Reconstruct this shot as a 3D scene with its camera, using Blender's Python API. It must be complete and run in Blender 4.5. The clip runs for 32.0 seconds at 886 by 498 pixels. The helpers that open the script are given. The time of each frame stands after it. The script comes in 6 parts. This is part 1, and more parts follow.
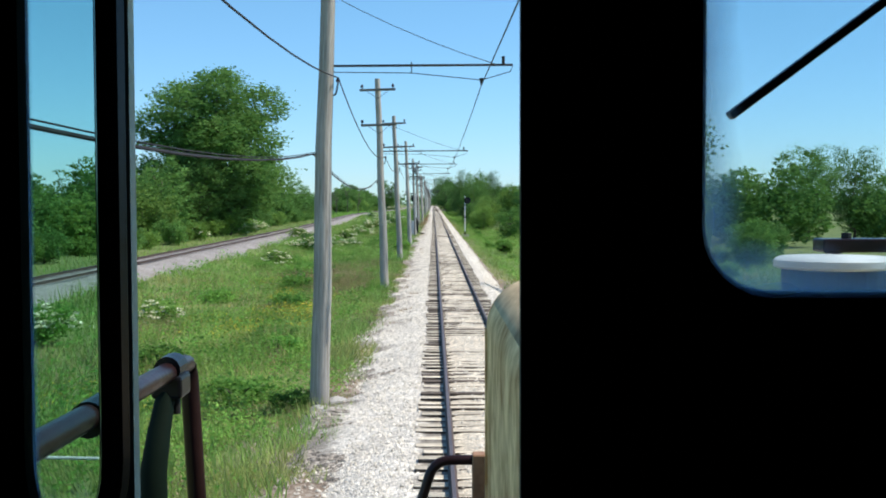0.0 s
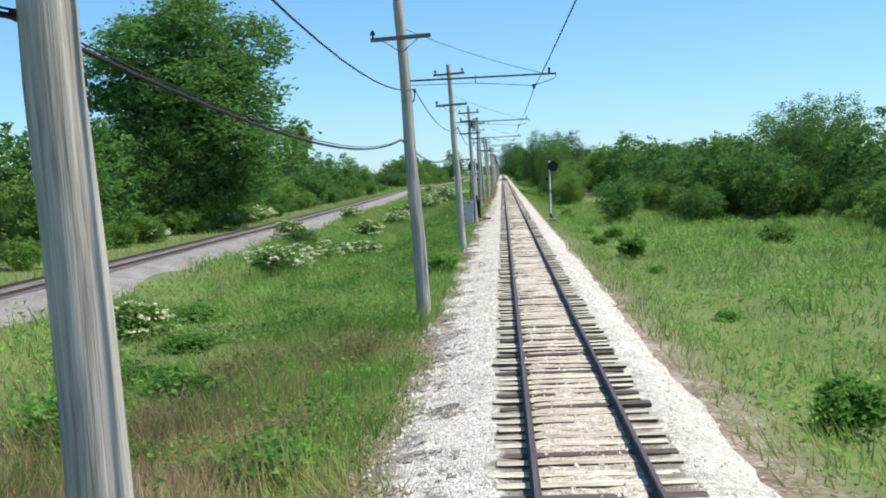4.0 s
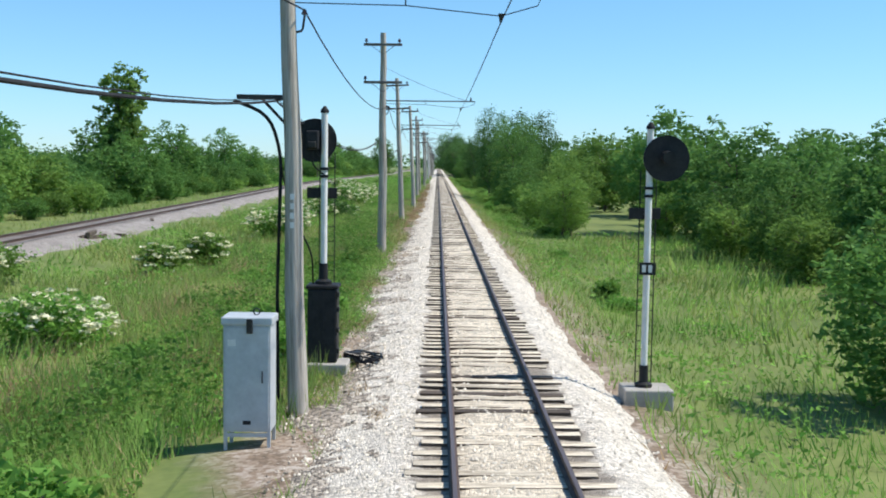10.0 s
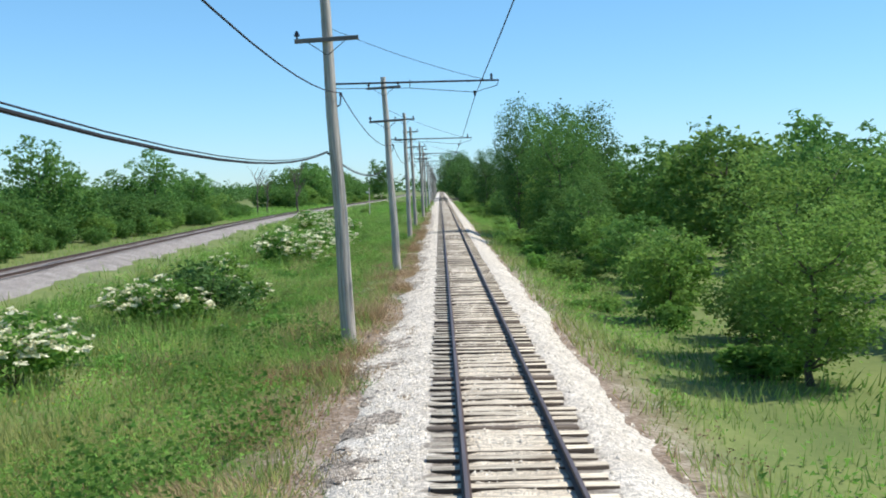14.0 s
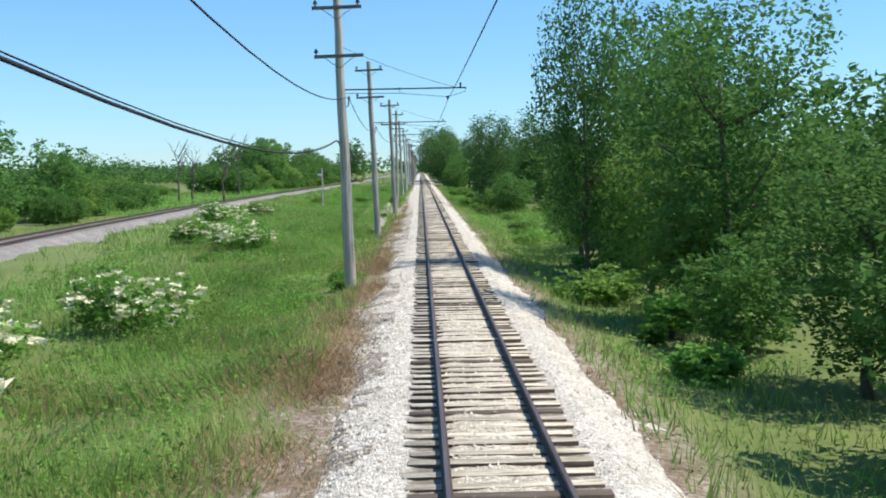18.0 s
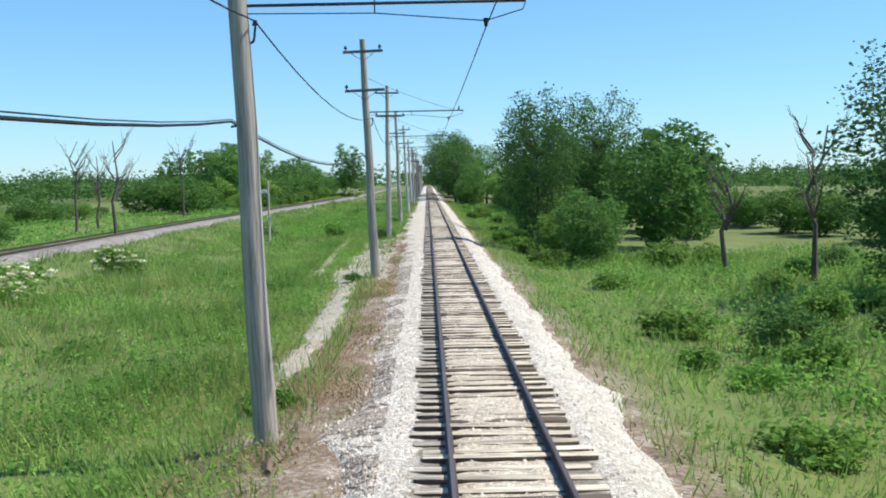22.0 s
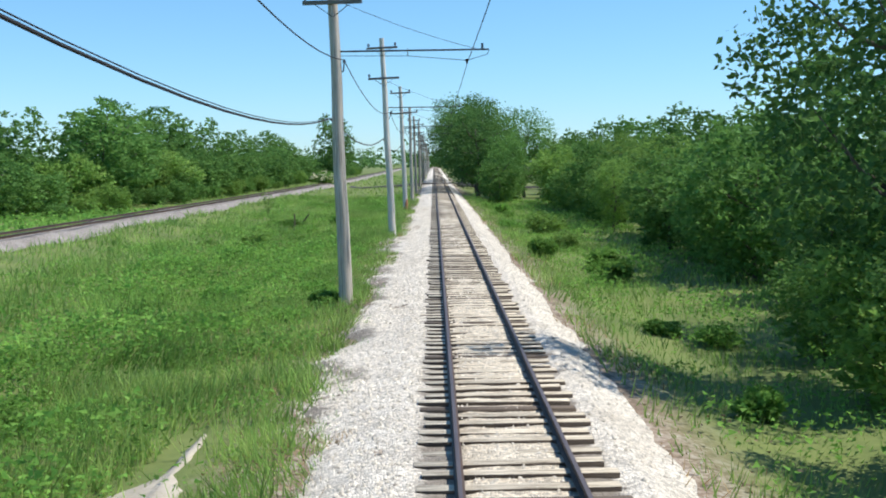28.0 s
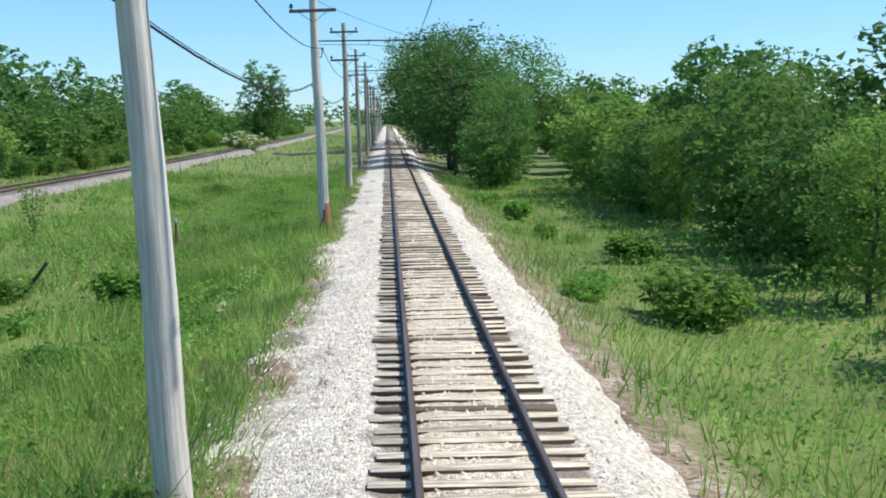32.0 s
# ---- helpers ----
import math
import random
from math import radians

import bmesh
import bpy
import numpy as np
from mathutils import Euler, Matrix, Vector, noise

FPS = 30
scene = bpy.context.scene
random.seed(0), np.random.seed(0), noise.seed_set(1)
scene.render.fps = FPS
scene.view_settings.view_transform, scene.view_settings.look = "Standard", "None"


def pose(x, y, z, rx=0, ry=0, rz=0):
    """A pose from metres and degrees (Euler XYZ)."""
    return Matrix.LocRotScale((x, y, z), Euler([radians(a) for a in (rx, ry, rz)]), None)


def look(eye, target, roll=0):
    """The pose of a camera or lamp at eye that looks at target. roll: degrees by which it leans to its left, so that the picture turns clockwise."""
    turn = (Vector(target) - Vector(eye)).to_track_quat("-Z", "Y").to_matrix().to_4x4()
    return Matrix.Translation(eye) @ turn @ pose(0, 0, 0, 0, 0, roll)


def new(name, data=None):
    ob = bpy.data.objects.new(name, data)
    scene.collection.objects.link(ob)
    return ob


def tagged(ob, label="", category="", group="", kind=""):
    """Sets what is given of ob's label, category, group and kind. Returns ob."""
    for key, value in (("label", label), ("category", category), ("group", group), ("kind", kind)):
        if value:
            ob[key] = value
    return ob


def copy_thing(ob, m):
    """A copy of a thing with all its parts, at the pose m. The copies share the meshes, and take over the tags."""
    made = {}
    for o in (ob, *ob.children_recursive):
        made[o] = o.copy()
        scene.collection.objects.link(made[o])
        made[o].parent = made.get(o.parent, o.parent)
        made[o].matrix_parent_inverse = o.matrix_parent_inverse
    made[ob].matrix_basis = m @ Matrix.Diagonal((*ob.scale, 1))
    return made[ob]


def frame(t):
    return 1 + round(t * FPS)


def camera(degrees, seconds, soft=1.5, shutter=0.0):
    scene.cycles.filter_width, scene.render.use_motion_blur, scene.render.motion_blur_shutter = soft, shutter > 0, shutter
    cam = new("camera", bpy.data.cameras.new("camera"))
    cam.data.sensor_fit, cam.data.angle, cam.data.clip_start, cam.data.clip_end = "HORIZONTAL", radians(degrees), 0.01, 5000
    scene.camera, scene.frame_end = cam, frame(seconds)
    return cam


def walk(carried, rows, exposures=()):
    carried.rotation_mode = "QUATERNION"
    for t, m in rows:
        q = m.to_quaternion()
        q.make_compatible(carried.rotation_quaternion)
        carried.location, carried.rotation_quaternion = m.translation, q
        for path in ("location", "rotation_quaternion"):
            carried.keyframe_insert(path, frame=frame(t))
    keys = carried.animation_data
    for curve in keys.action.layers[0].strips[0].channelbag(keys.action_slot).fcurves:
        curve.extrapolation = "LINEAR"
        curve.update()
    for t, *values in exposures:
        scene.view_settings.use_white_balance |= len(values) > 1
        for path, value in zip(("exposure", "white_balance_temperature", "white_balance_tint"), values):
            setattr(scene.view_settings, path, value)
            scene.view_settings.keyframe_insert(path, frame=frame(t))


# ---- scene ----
# The line runs along +y; x = 0 is the middle of the track, z = 0 the top of the ballast.
cam = camera(43.8, 32.0, soft=1.9)
EYE_X, EYE_Z = -1.02, 4.10


# seconds, metres a second
SPEED = [(0, 11.89), (4, 11.95), (8, 12.29), (12, 13.04), (16, 13.30), (20, 12.98), (24, 12.95), (28, 12.84), (32, 12.65)]


def travelled(t):
    """How far the train has gone after t seconds."""
    way = 0.0
    for (ta, va), (tb, vb) in zip(SPEED, SPEED[1:]):
        if t > ta:
            run = min(t, tb) - ta
            way += va * run + (vb - va) * run * run / (tb - ta) / 2
    return way


# seconds, yaw, pitch, roll
TURNS = [
    (0.0, -0.49, -2.45, 0.14),
    (0.5, 0.00, -3.01, -0.05),
    (1.0, -0.30, -2.56, 0.26),
    (1.5, 2.15, -3.45, 1.78),
    (2.0, 1.08, -2.22, 1.38),
    (2.5, 1.05, -2.59, 1.44),
    (4.5, 3.41, -4.27, 2.68),
    (5.0, 1.72, -4.51, 2.79),
    (5.5, 0.43, -4.12, 0.80),
    (6.0, 0.57, -3.83, -0.52),
    (6.5, 0.37, -3.97, -0.16),
    (7.0, -0.50, -3.87, 0.08),
    (7.5, -0.21, -3.60, -0.22),
    (8.0, 0.56, -3.27, 0.07),
    (8.5, -1.31, -2.52, -0.21),
    (9.0, 0.25, -4.00, 0.42),
    (9.5, 0.21, -4.07, -0.34),
    (10.0, -0.28, -4.38, -0.86),
    (10.5, -0.12, -4.39, -0.26),
    (11.0, 0.51, -4.11, 0.70),
    (11.5, -0.77, -5.52, -0.48),
    (12.0, -0.23, -4.86, 0.15),
    (12.5, 0.14, -4.07, 0.63),
    (13.0, -0.68, -3.05, 0.16),
    (13.5, -1.29, -2.95, 0.36),
    (14.0, -0.16, -3.22, 1.20),
    (14.5, -0.67, -2.36, 0.49),
    (15.0, -1.19, -3.44, 0.84),
    (15.5, -0.96, -3.21, 0.60),
    (17.5, -0.95, -4.31, 0.99),
    (18.0, -1.17, -4.23, 0.93),
    (18.5, -0.30, -4.72, 1.23),
    (19.0, -0.62, -4.63, 0.76),
    (19.5, -1.08, -4.63, 1.07),
    (20.0, -0.19, -4.22, 1.23),
    (20.5, -0.47, -4.92, 1.08),
    (21.0, -0.59, -3.88, 1.28),
    (21.5, -0.46, -3.84, 0.97),
    (22.0, -0.84, -3.60, 1.03),
    (22.5, -0.61, -3.48, 1.36),
    (23.0, 0.04, -4.10, 0.87),
    (23.5, 0.09, 0.22, 0.18),
    (24.0, 2.15, -0.81, 0.81),
    (24.5, 1.53, -2.33, 0.90),
    (25.0, 1.77, -1.23, 1.07),
    (25.5, 1.85, -2.27, 0.64),
    (27.5, 0.36, -3.87, 1.93),
    (28.0, -0.47, -4.56, 0.68),
    (28.5, -1.81, -5.34, 0.89),
    (29.0, -0.86, -5.66, 1.48),
    (29.5, -2.02, -5.98, 1.01),
    (30.0, -3.56, -5.14, 0.95),
    (30.5, -1.90, -5.86, 1.02),
    (31.0, -2.05, -5.28, 0.60),
    (31.5, -2.65, -5.65, 0.27),
    (32.0, -2.90, -6.78, 0.60),
]
walk(cam, [(t, pose(EYE_X, travelled(t), EYE_Z, 90 + pitch, roll, yaw)) for t, yaw, pitch, roll in TURNS])

# ---- world and sun ----
SUN_AZ, SUN_EL = 88.0, 56.0          # degrees clockwise from +y, and above the horizon
world = bpy.data.worlds.new("world")
scene.world = world
world.use_nodes = True
sky = world.node_tree.nodes.new("ShaderNodeTexSky")
sky.sky_type, sky.sun_disc = "NISHITA", False
sky.sun_elevation, sky.sun_rotation = radians(SUN_EL), radians(SUN_AZ)
sky.air_density, sky.dust_density, sky.ozone_density = 1.0, 0.0, 2.0
background = world.node_tree.nodes["Background"]
# a clear summer sky: a little bluer towards the horizon, a little greener overhead
wn, wl = world.node_tree.nodes, world.node_tree.links.new
way, split, height, shade, tint = wn.new("ShaderNodeTexCoord"), wn.new("ShaderNodeSeparateXYZ"), wn.new("ShaderNodeMapRange"), wn.new("ShaderNodeMix"), wn.new("ShaderNodeMix")
shade.data_type = tint.data_type = "RGBA"
tint.blend_type = "MULTIPLY"
wl(way.outputs["Generated"], split.inputs[0]), wl(split.outputs[2], height.inputs["Value"])
height.inputs["From Min"].default_value, height.inputs["From Max"].default_value = 0.0, 0.22
shade.inputs[6].default_value, shade.inputs[7].default_value = (0.54, 0.81, 1.22, 1), (0.64, 0.98, 1.12, 1)
wl(height.outputs[0], shade.inputs[0])
tint.inputs[0].default_value = 1.0
wl(sky.outputs[0], tint.inputs[6]), wl(shade.outputs[2], tint.inputs[7]), wl(tint.outputs[2], background.inputs[0])
background.inputs[1].default_value = 0.13
sun = new("sun", bpy.data.lights.new("sun", "SUN"))
sun.data.energy, sun.data.angle, sun.data.color = 5.0, radians(0.55), (1.0, 0.95, 0.86)
sun_from = Vector((math.sin(radians(SUN_AZ)) * math.cos(radians(SUN_EL)), math.cos(radians(SUN_AZ)) * math.cos(radians(SUN_EL)), math.sin(radians(SUN_EL))))
sun.matrix_world = look(sun_from * 300, (0, 0, 0))
scene.view_settings.exposure = 0.12

# ---- materials ----
def material(name, dark, light, scale=3.0, fine=40.0, rough=0.8, metal=0.0, bump=0.3, vary=0.0, island=0.0, spread=0.6, through_light=0.0, stretch=(1, 1, 1), world_space=False):
    """Two colours mixed by coarse and fine noise, with relief; vary shifts the brightness from object to object, island from piece to piece."""
    m = bpy.data.materials.new(name)
    m.use_nodes = True
    t = m.node_tree
    n, link = t.nodes, t.links.new
    b = n["Principled BSDF"]
    co = n.new("ShaderNodeNewGeometry" if world_space else "ShaderNodeTexCoord")
    mp = n.new("ShaderNodeMapping")
    mp.inputs["Scale"].default_value = stretch
    link(co.outputs["Position" if world_space else "Object"], mp.inputs[0])
    coarse, grain = n.new("ShaderNodeTexNoise"), n.new("ShaderNodeTexNoise")
    for node, size, detail in ((coarse, scale, 5), (grain, fine, 3)):
        node.inputs["Scale"].default_value, node.inputs["Detail"].default_value = size, detail
        link(mp.outputs[0], node.inputs["Vector"])
    add = n.new("ShaderNodeMath")
    add.operation = "MULTIPLY_ADD"
    link(grain.outputs[0], add.inputs[0])
    add.inputs[1].default_value = 0.45
    link(coarse.outputs[0], add.inputs[2])
    ramp = n.new("ShaderNodeMapRange")
    ramp.inputs["From Min"].default_value, ramp.inputs["From Max"].default_value = 0.72 - spread / 2, 0.72 + spread / 2
    link(add.outputs[0], ramp.inputs["Value"])
    mix = n.new("ShaderNodeMix")
    mix.data_type = "RGBA"
    mix.inputs[6].default_value, mix.inputs[7].default_value = (*dark, 1), (*light, 1)
    link(ramp.outputs[0], mix.inputs[0])
    colour = mix.outputs[2]
    for amount, kind, out in ((vary, "ShaderNodeObjectInfo", "Random"), (island, "ShaderNodeNewGeometry", "Random Per Island")):
        if amount:
            info, rng, hsv = n.new(kind), n.new("ShaderNodeMapRange"), n.new("ShaderNodeHueSaturation")
            rng.inputs["To Min"].default_value, rng.inputs["To Max"].default_value = 1 - amount, 1 + amount
            link(info.outputs[out], rng.inputs["Value"])
            link(rng.outputs[0], hsv.inputs["Value"])
            link(colour, hsv.inputs["Color"])
            colour = hsv.outputs[0]
    link(colour, b.inputs["Base Color"])
    b.inputs["Roughness"].default_value, b.inputs["Metallic"].default_value = rough, metal
    if bump:
        bp = n.new("ShaderNodeBump")
        bp.inputs["Strength"].default_value, bp.inputs["Distance"].default_value = bump, 0.02
        link(add.outputs[0], bp.inputs["Height"])
        link(bp.outputs[0], b.inputs["Normal"])
    if through_light:
        tr, ms = n.new("ShaderNodeBsdfTranslucent"), n.new("ShaderNodeMixShader")
        link(colour, tr.inputs[0])
        ms.inputs[0].default_value = through_light
        link(b.outputs[0], ms.inputs[1])
        link(tr.outputs[0], ms.inputs[2])
        link(ms.outputs[0], n["Material Output"].inputs[0])
    return m


M = {}
M["stone"] = material("crushed_limestone", (0.40, 0.355, 0.295), (0.80, 0.735, 0.63), 3, 18, 0.9, bump=0.4, island=0.32)
M["dirty_stone"] = material("dirty_stone", (0.14, 0.113, 0.088), (0.50, 0.435, 0.36), 3, 18, 0.9, bump=0.4, island=0.6)
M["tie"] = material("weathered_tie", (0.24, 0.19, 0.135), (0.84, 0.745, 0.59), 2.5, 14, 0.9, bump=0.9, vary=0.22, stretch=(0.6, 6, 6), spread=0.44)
# dark ties, and the creosoted sides of pale ties with shade painted in
M["tie_dark"] = material("dark_tie_and_shaded_side", (0.05, 0.036, 0.027), (0.15, 0.115, 0.085), 2.5, 14, 0.85, bump=0.8, vary=0.4, stretch=(0.5, 6, 6))
M["rail"] = material("rail_steel", (0.055, 0.035, 0.030), (0.13, 0.085, 0.065), 4, 30, 0.65, 0.3, bump=0.2)
M["rail_top"] = material("rail_head", (0.085, 0.066, 0.068), (0.16, 0.13, 0.13), 2, 25, 0.5, 0.25, bump=0.05, stretch=(6, 0.3, 1))
M["pole"] = material("weathered_pole", (0.165, 0.145, 0.122), (0.57, 0.525, 0.465), 1.6, 6, 0.9, bump=0.7, vary=0.28, stretch=(13, 13, 0.55), spread=0.62)
M["pole_pale"] = material("bleached_pole", (0.36, 0.335, 0.30), (0.78, 0.745, 0.69), 1.6, 6, 0.9, bump=0.6, stretch=(13, 13, 0.55), spread=0.62)
M["pole_rust"] = material("stained_pole_foot", (0.16, 0.07, 0.03), (0.33, 0.17, 0.08), 1.5, 8, 0.9, bump=0.6, stretch=(3, 3, 0.3))
M["arm"] = material("grey_timber", (0.10, 0.09, 0.085), (0.24, 0.22, 0.20), 3, 12, 0.9, bump=0.5, stretch=(0.4, 4, 4))
M["iron"] = material("dark_iron", (0.025, 0.025, 0.028), (0.07, 0.065, 0.06), 4, 30, 0.6, 0.6, bump=0.2)
M["wire"] = material("wire", (0.018, 0.018, 0.020), (0.04, 0.04, 0.045), 2, 20, 0.8, 0.1, bump=0)
M["glass_brown"] = material("brown_glaze", (0.03, 0.015, 0.012), (0.07, 0.035, 0.025), 8, 30, 0.25, bump=0)
M["leaf_a"] = material("leaf_cottonwood", (0.077, 0.182, 0.040), (0.182, 0.336, 0.086), 0.25, 2.0, 0.75, bump=0, vary=0.18, island=0.22, through_light=0.45)
M["leaf_b"] = material("leaf_light", (0.124, 0.243, 0.045), (0.275, 0.427, 0.106), 0.3, 2.5, 0.75, bump=0, vary=0.18, island=0.22, through_light=0.5)
M["leaf_c"] = material("leaf_dark", (0.053, 0.132, 0.033), (0.138, 0.259, 0.070), 0.3, 2.5, 0.75, bump=0, vary=0.18, island=0.22, through_light=0.35)
M["leaf_weed"] = material("weed_leaf", (0.088, 0.231, 0.037), (0.281, 0.484, 0.105), 0.5, 3.0, 0.75, bump=0, vary=0.2, island=0.24, through_light=0.5, spread=0.5)
M["leaf_dock"] = material("dock_leaf", (0.083, 0.193, 0.033), (0.209, 0.374, 0.077), 0.5, 3.0, 0.75, bump=0, vary=0.2, island=0.2, through_light=0.5)
M["bark"] = material("bark", (0.06, 0.048, 0.038), (0.17, 0.14, 0.115), 3, 14, 0.95, bump=0.9, stretch=(2, 2, 0.4))
M["flower"] = material("elder_blossom", (0.70, 0.67, 0.42), (0.86, 0.84, 0.64), 3, 15, 0.8, bump=0, island=0.15, through_light=0.2)
M["yellow"] = material("yellow_blossom", (0.45, 0.36, 0.03), (0.65, 0.55, 0.06), 3, 15, 0.8, bump=0, island=0.2, through_light=0.2)
M["grass"] = material("grass_blades", (0.096, 0.238, 0.040), (0.385, 0.560, 0.150), 0.30, 1.7, 0.8, bump=0, island=0.36, through_light=0.45, world_space=True, spread=0.42)
# meadow grass turns ochre in broad patches
gn, gl = M["grass"].node_tree.nodes, M["grass"].node_tree.links.new
place, field, ripe, ochre = gn.new("ShaderNodeNewGeometry"), gn.new("ShaderNodeTexNoise"), gn.new("ShaderNodeMapRange"), gn.new("ShaderNodeMix")
ochre.data_type = "RGBA"
field.inputs["Scale"].default_value, field.inputs["Detail"].default_value = 0.22, 5
ripe.inputs["From Min"].default_value, ripe.inputs["From Max"].default_value, ripe.inputs["To Max"].default_value = 0.40, 0.57, 0.85
gl(place.outputs["Position"], field.inputs["Vector"]), gl(field.outputs[0], ripe.inputs["Value"])
gl(gn["Principled BSDF"].inputs["Base Color"].links[0].from_socket, ochre.inputs[6])
ochre.inputs[7].default_value = (0.43, 0.36, 0.155, 1)
along, scaled, lush, less = gn.new("ShaderNodeSeparateXYZ"), gn.new("ShaderNodeMath"), gn.new("ShaderNodeValToRGB"), gn.new("ShaderNodeMath")
less.operation, scaled.operation = "MULTIPLY", "DIVIDE"
scaled.inputs[1].default_value = 500.0
for at, amount in ((70, 0.95), (92, 0.5), (140, 0.5), (165, 0.95), (225, 0.85), (250, 0.5), (340, 0.45), (385, 0.2)):
    stop = lush.color_ramp.elements.new(at / 500)
    stop.color = (amount, amount, amount, 1)
lush.color_ramp.elements[0].color, lush.color_ramp.elements[-1].color = (0.85, 0.85, 0.85, 1), (0.2, 0.2, 0.2, 1)
gl(place.outputs["Position"], along.inputs[0]), gl(along.outputs[1], scaled.inputs[0]), gl(scaled.outputs[0], lush.inputs[0])
gl(ripe.outputs[0], less.inputs[0]), gl(lush.outputs[0], less.inputs[1]), gl(less.outputs[0], ochre.inputs[0])
gl(ochre.outputs[2], gn["Principled BSDF"].inputs["Base Color"])
M["straw"] = material("dry_grass", (0.27, 0.17, 0.085), (0.56, 0.42, 0.24), 0.4, 3.0, 0.85, bump=0, island=0.35, through_light=0.25, world_space=True)
M["dead_weed"] = material("dead_weed", (0.18, 0.118, 0.07), (0.42, 0.32, 0.20), 0.6, 4.0, 0.9, bump=0, island=0.4, through_light=0.2, world_space=True)

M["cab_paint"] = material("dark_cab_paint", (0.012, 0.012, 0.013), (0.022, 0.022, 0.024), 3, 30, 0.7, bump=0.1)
M["rubber"] = material("black_rubber", (0.006, 0.006, 0.007), (0.014, 0.014, 0.016), 5, 30, 0.3, bump=0.1)
M["cream"] = material("dirty_cream_paint", (0.44, 0.225, 0.085), (1.0, 0.735, 0.40), 3.4, 13, 0.9, bump=0.15, stretch=(1.6, 0.9, 0.7), spread=0.36)
M["sooty_cream"] = material("sooty_paint", (0.22, 0.155, 0.085), (0.72, 0.56, 0.34), 2.4, 10, 0.9, bump=0.15, stretch=(1.6, 0.5, 1), spread=0.5)
M["post_paint"] = material("green_black_paint", (0.004, 0.009, 0.006), (0.010, 0.020, 0.013), 4, 20, 0.6, bump=0.1)
M["cream"].node_tree.nodes["Principled BSDF"].inputs["Specular IOR Level"].default_value = 0.12
M["rusty"] = material("rusty_paint", (0.16, 0.075, 0.04), (0.42, 0.24, 0.14), 4, 22, 0.7, bump=0.2)
M["green_paint"] = material("pale_green_paint", (0.34, 0.42, 0.33), (0.56, 0.62, 0.49), 14, 60, 0.6, bump=0.2)
M["brown_pipe"] = material("brown_painted_pipe", (0.012, 0.006, 0.007), (0.034, 0.016, 0.015), 5, 25, 0.28, 0.0, bump=0.12)
M["white_paint"] = material("white_paint", (0.62, 0.62, 0.60), (0.82, 0.82, 0.80), 4, 22, 0.5, bump=0.15)
M["silver"] = material("aluminium_paint", (0.40, 0.43, 0.46), (0.58, 0.61, 0.64), 3, 18, 0.5, 0.15, bump=0.15)
M["black_paint"] = material("black_paint", (0.012, 0.012, 0.013), (0.035, 0.035, 0.037), 4, 22, 0.55, bump=0.2)
for key in ("leaf_a", "leaf_b", "leaf_c", "leaf_weed", "leaf_dock", "grass", "wire"):
    M[key].node_tree.nodes["Principled BSDF"].inputs["Specular IOR Level"].default_value = 0.2
M["post_paint"].node_tree.nodes["Principled BSDF"].inputs["Specular IOR Level"].default_value = 0.07
for key in ("brown_pipe", "rubber", "sooty_cream", "black_paint", "cab_paint"):
    M[key].node_tree.nodes["Principled BSDF"].inputs["Specular IOR Level"].default_value = 0.2
M["concrete"] = material("old_concrete", (0.30, 0.28, 0.25), (0.46, 0.43, 0.39), 3, 16, 0.9, bump=0.5)
M["sand"] = material("pale_dirt", (0.29, 0.25, 0.19), (0.56, 0.50, 0.415), 1.2, 12, 0.95, bump=0.5, world_space=True)
M["earth"] = material("bare_earth", (0.085, 0.058, 0.038), (0.33, 0.25, 0.175), 2.2, 16, 0.95, bump=0.7, world_space=True)
M["asphalt"] = material("old_asphalt", (0.04, 0.04, 0.04), (0.09, 0.088, 0.083), 2, 30, 0.9, bump=0.5)
# ---- mesh helpers ----

def raw_mesh(name, verts, faces, smooth=False):
    """A mesh from arrays of vertices and of equal-sided faces."""
    verts, faces = np.asarray(verts, np.float32), np.asarray(faces, np.int32)
    me = bpy.data.meshes.new(name)
    count, sides = faces.shape
    me.vertices.add(len(verts))
    me.vertices.foreach_set("co", verts.ravel())
    me.loops.add(count * sides)
    me.loops.foreach_set("vertex_index", faces.ravel())
    me.polygons.add(count)
    me.polygons.foreach_set("loop_start", np.arange(0, count * sides, sides, dtype=np.int32))
    if smooth:
        me.polygons.foreach_set("use_smooth", np.ones(count, bool))
    me.update(calc_edges=True)
    return me


def attach(ob, mat, parent=None, label=""):
    if mat:
        ob.data.materials.append(mat)
    if parent:
        ob.parent = parent
    return tagged(ob, label)


def part(name, bm, mat, parent, label="", smooth=False):
    me = bpy.data.meshes.new(name)
    bm.normal_update()
    bm.to_mesh(me)
    bm.free()
    if smooth:
        me.polygons.foreach_set("use_smooth", np.ones(len(me.polygons), bool))
        me.set_sharp_from_angle(angle=radians(40))
    return attach(new(name, me), mat, parent, label)


def thing(name, label, category, at=(0, 0, 0), group="", turn=0.0):
    ob = new(name)
    ob.matrix_basis = pose(*at, 0, 0, turn)
    return tagged(ob, label, category, group)


def add_box(bm, x0, x1, y0, y1, z0, z1, bevel=0.0):
    r = bmesh.ops.create_cube(bm, size=1.0, matrix=Matrix.LocRotScale(((x0 + x1) / 2, (y0 + y1) / 2, (z0 + z1) / 2), None, (x1 - x0, y1 - y0, z1 - z0)))
    if bevel:
        edges = list({e for v in r["verts"] for e in v.link_edges})
        bmesh.ops.bevel(bm, geom=edges, offset=bevel, segments=2, affect="EDGES", profile=0.5)
    return bm


def box(*size, bevel=0.0):
    return add_box(bmesh.new(), *size, bevel)


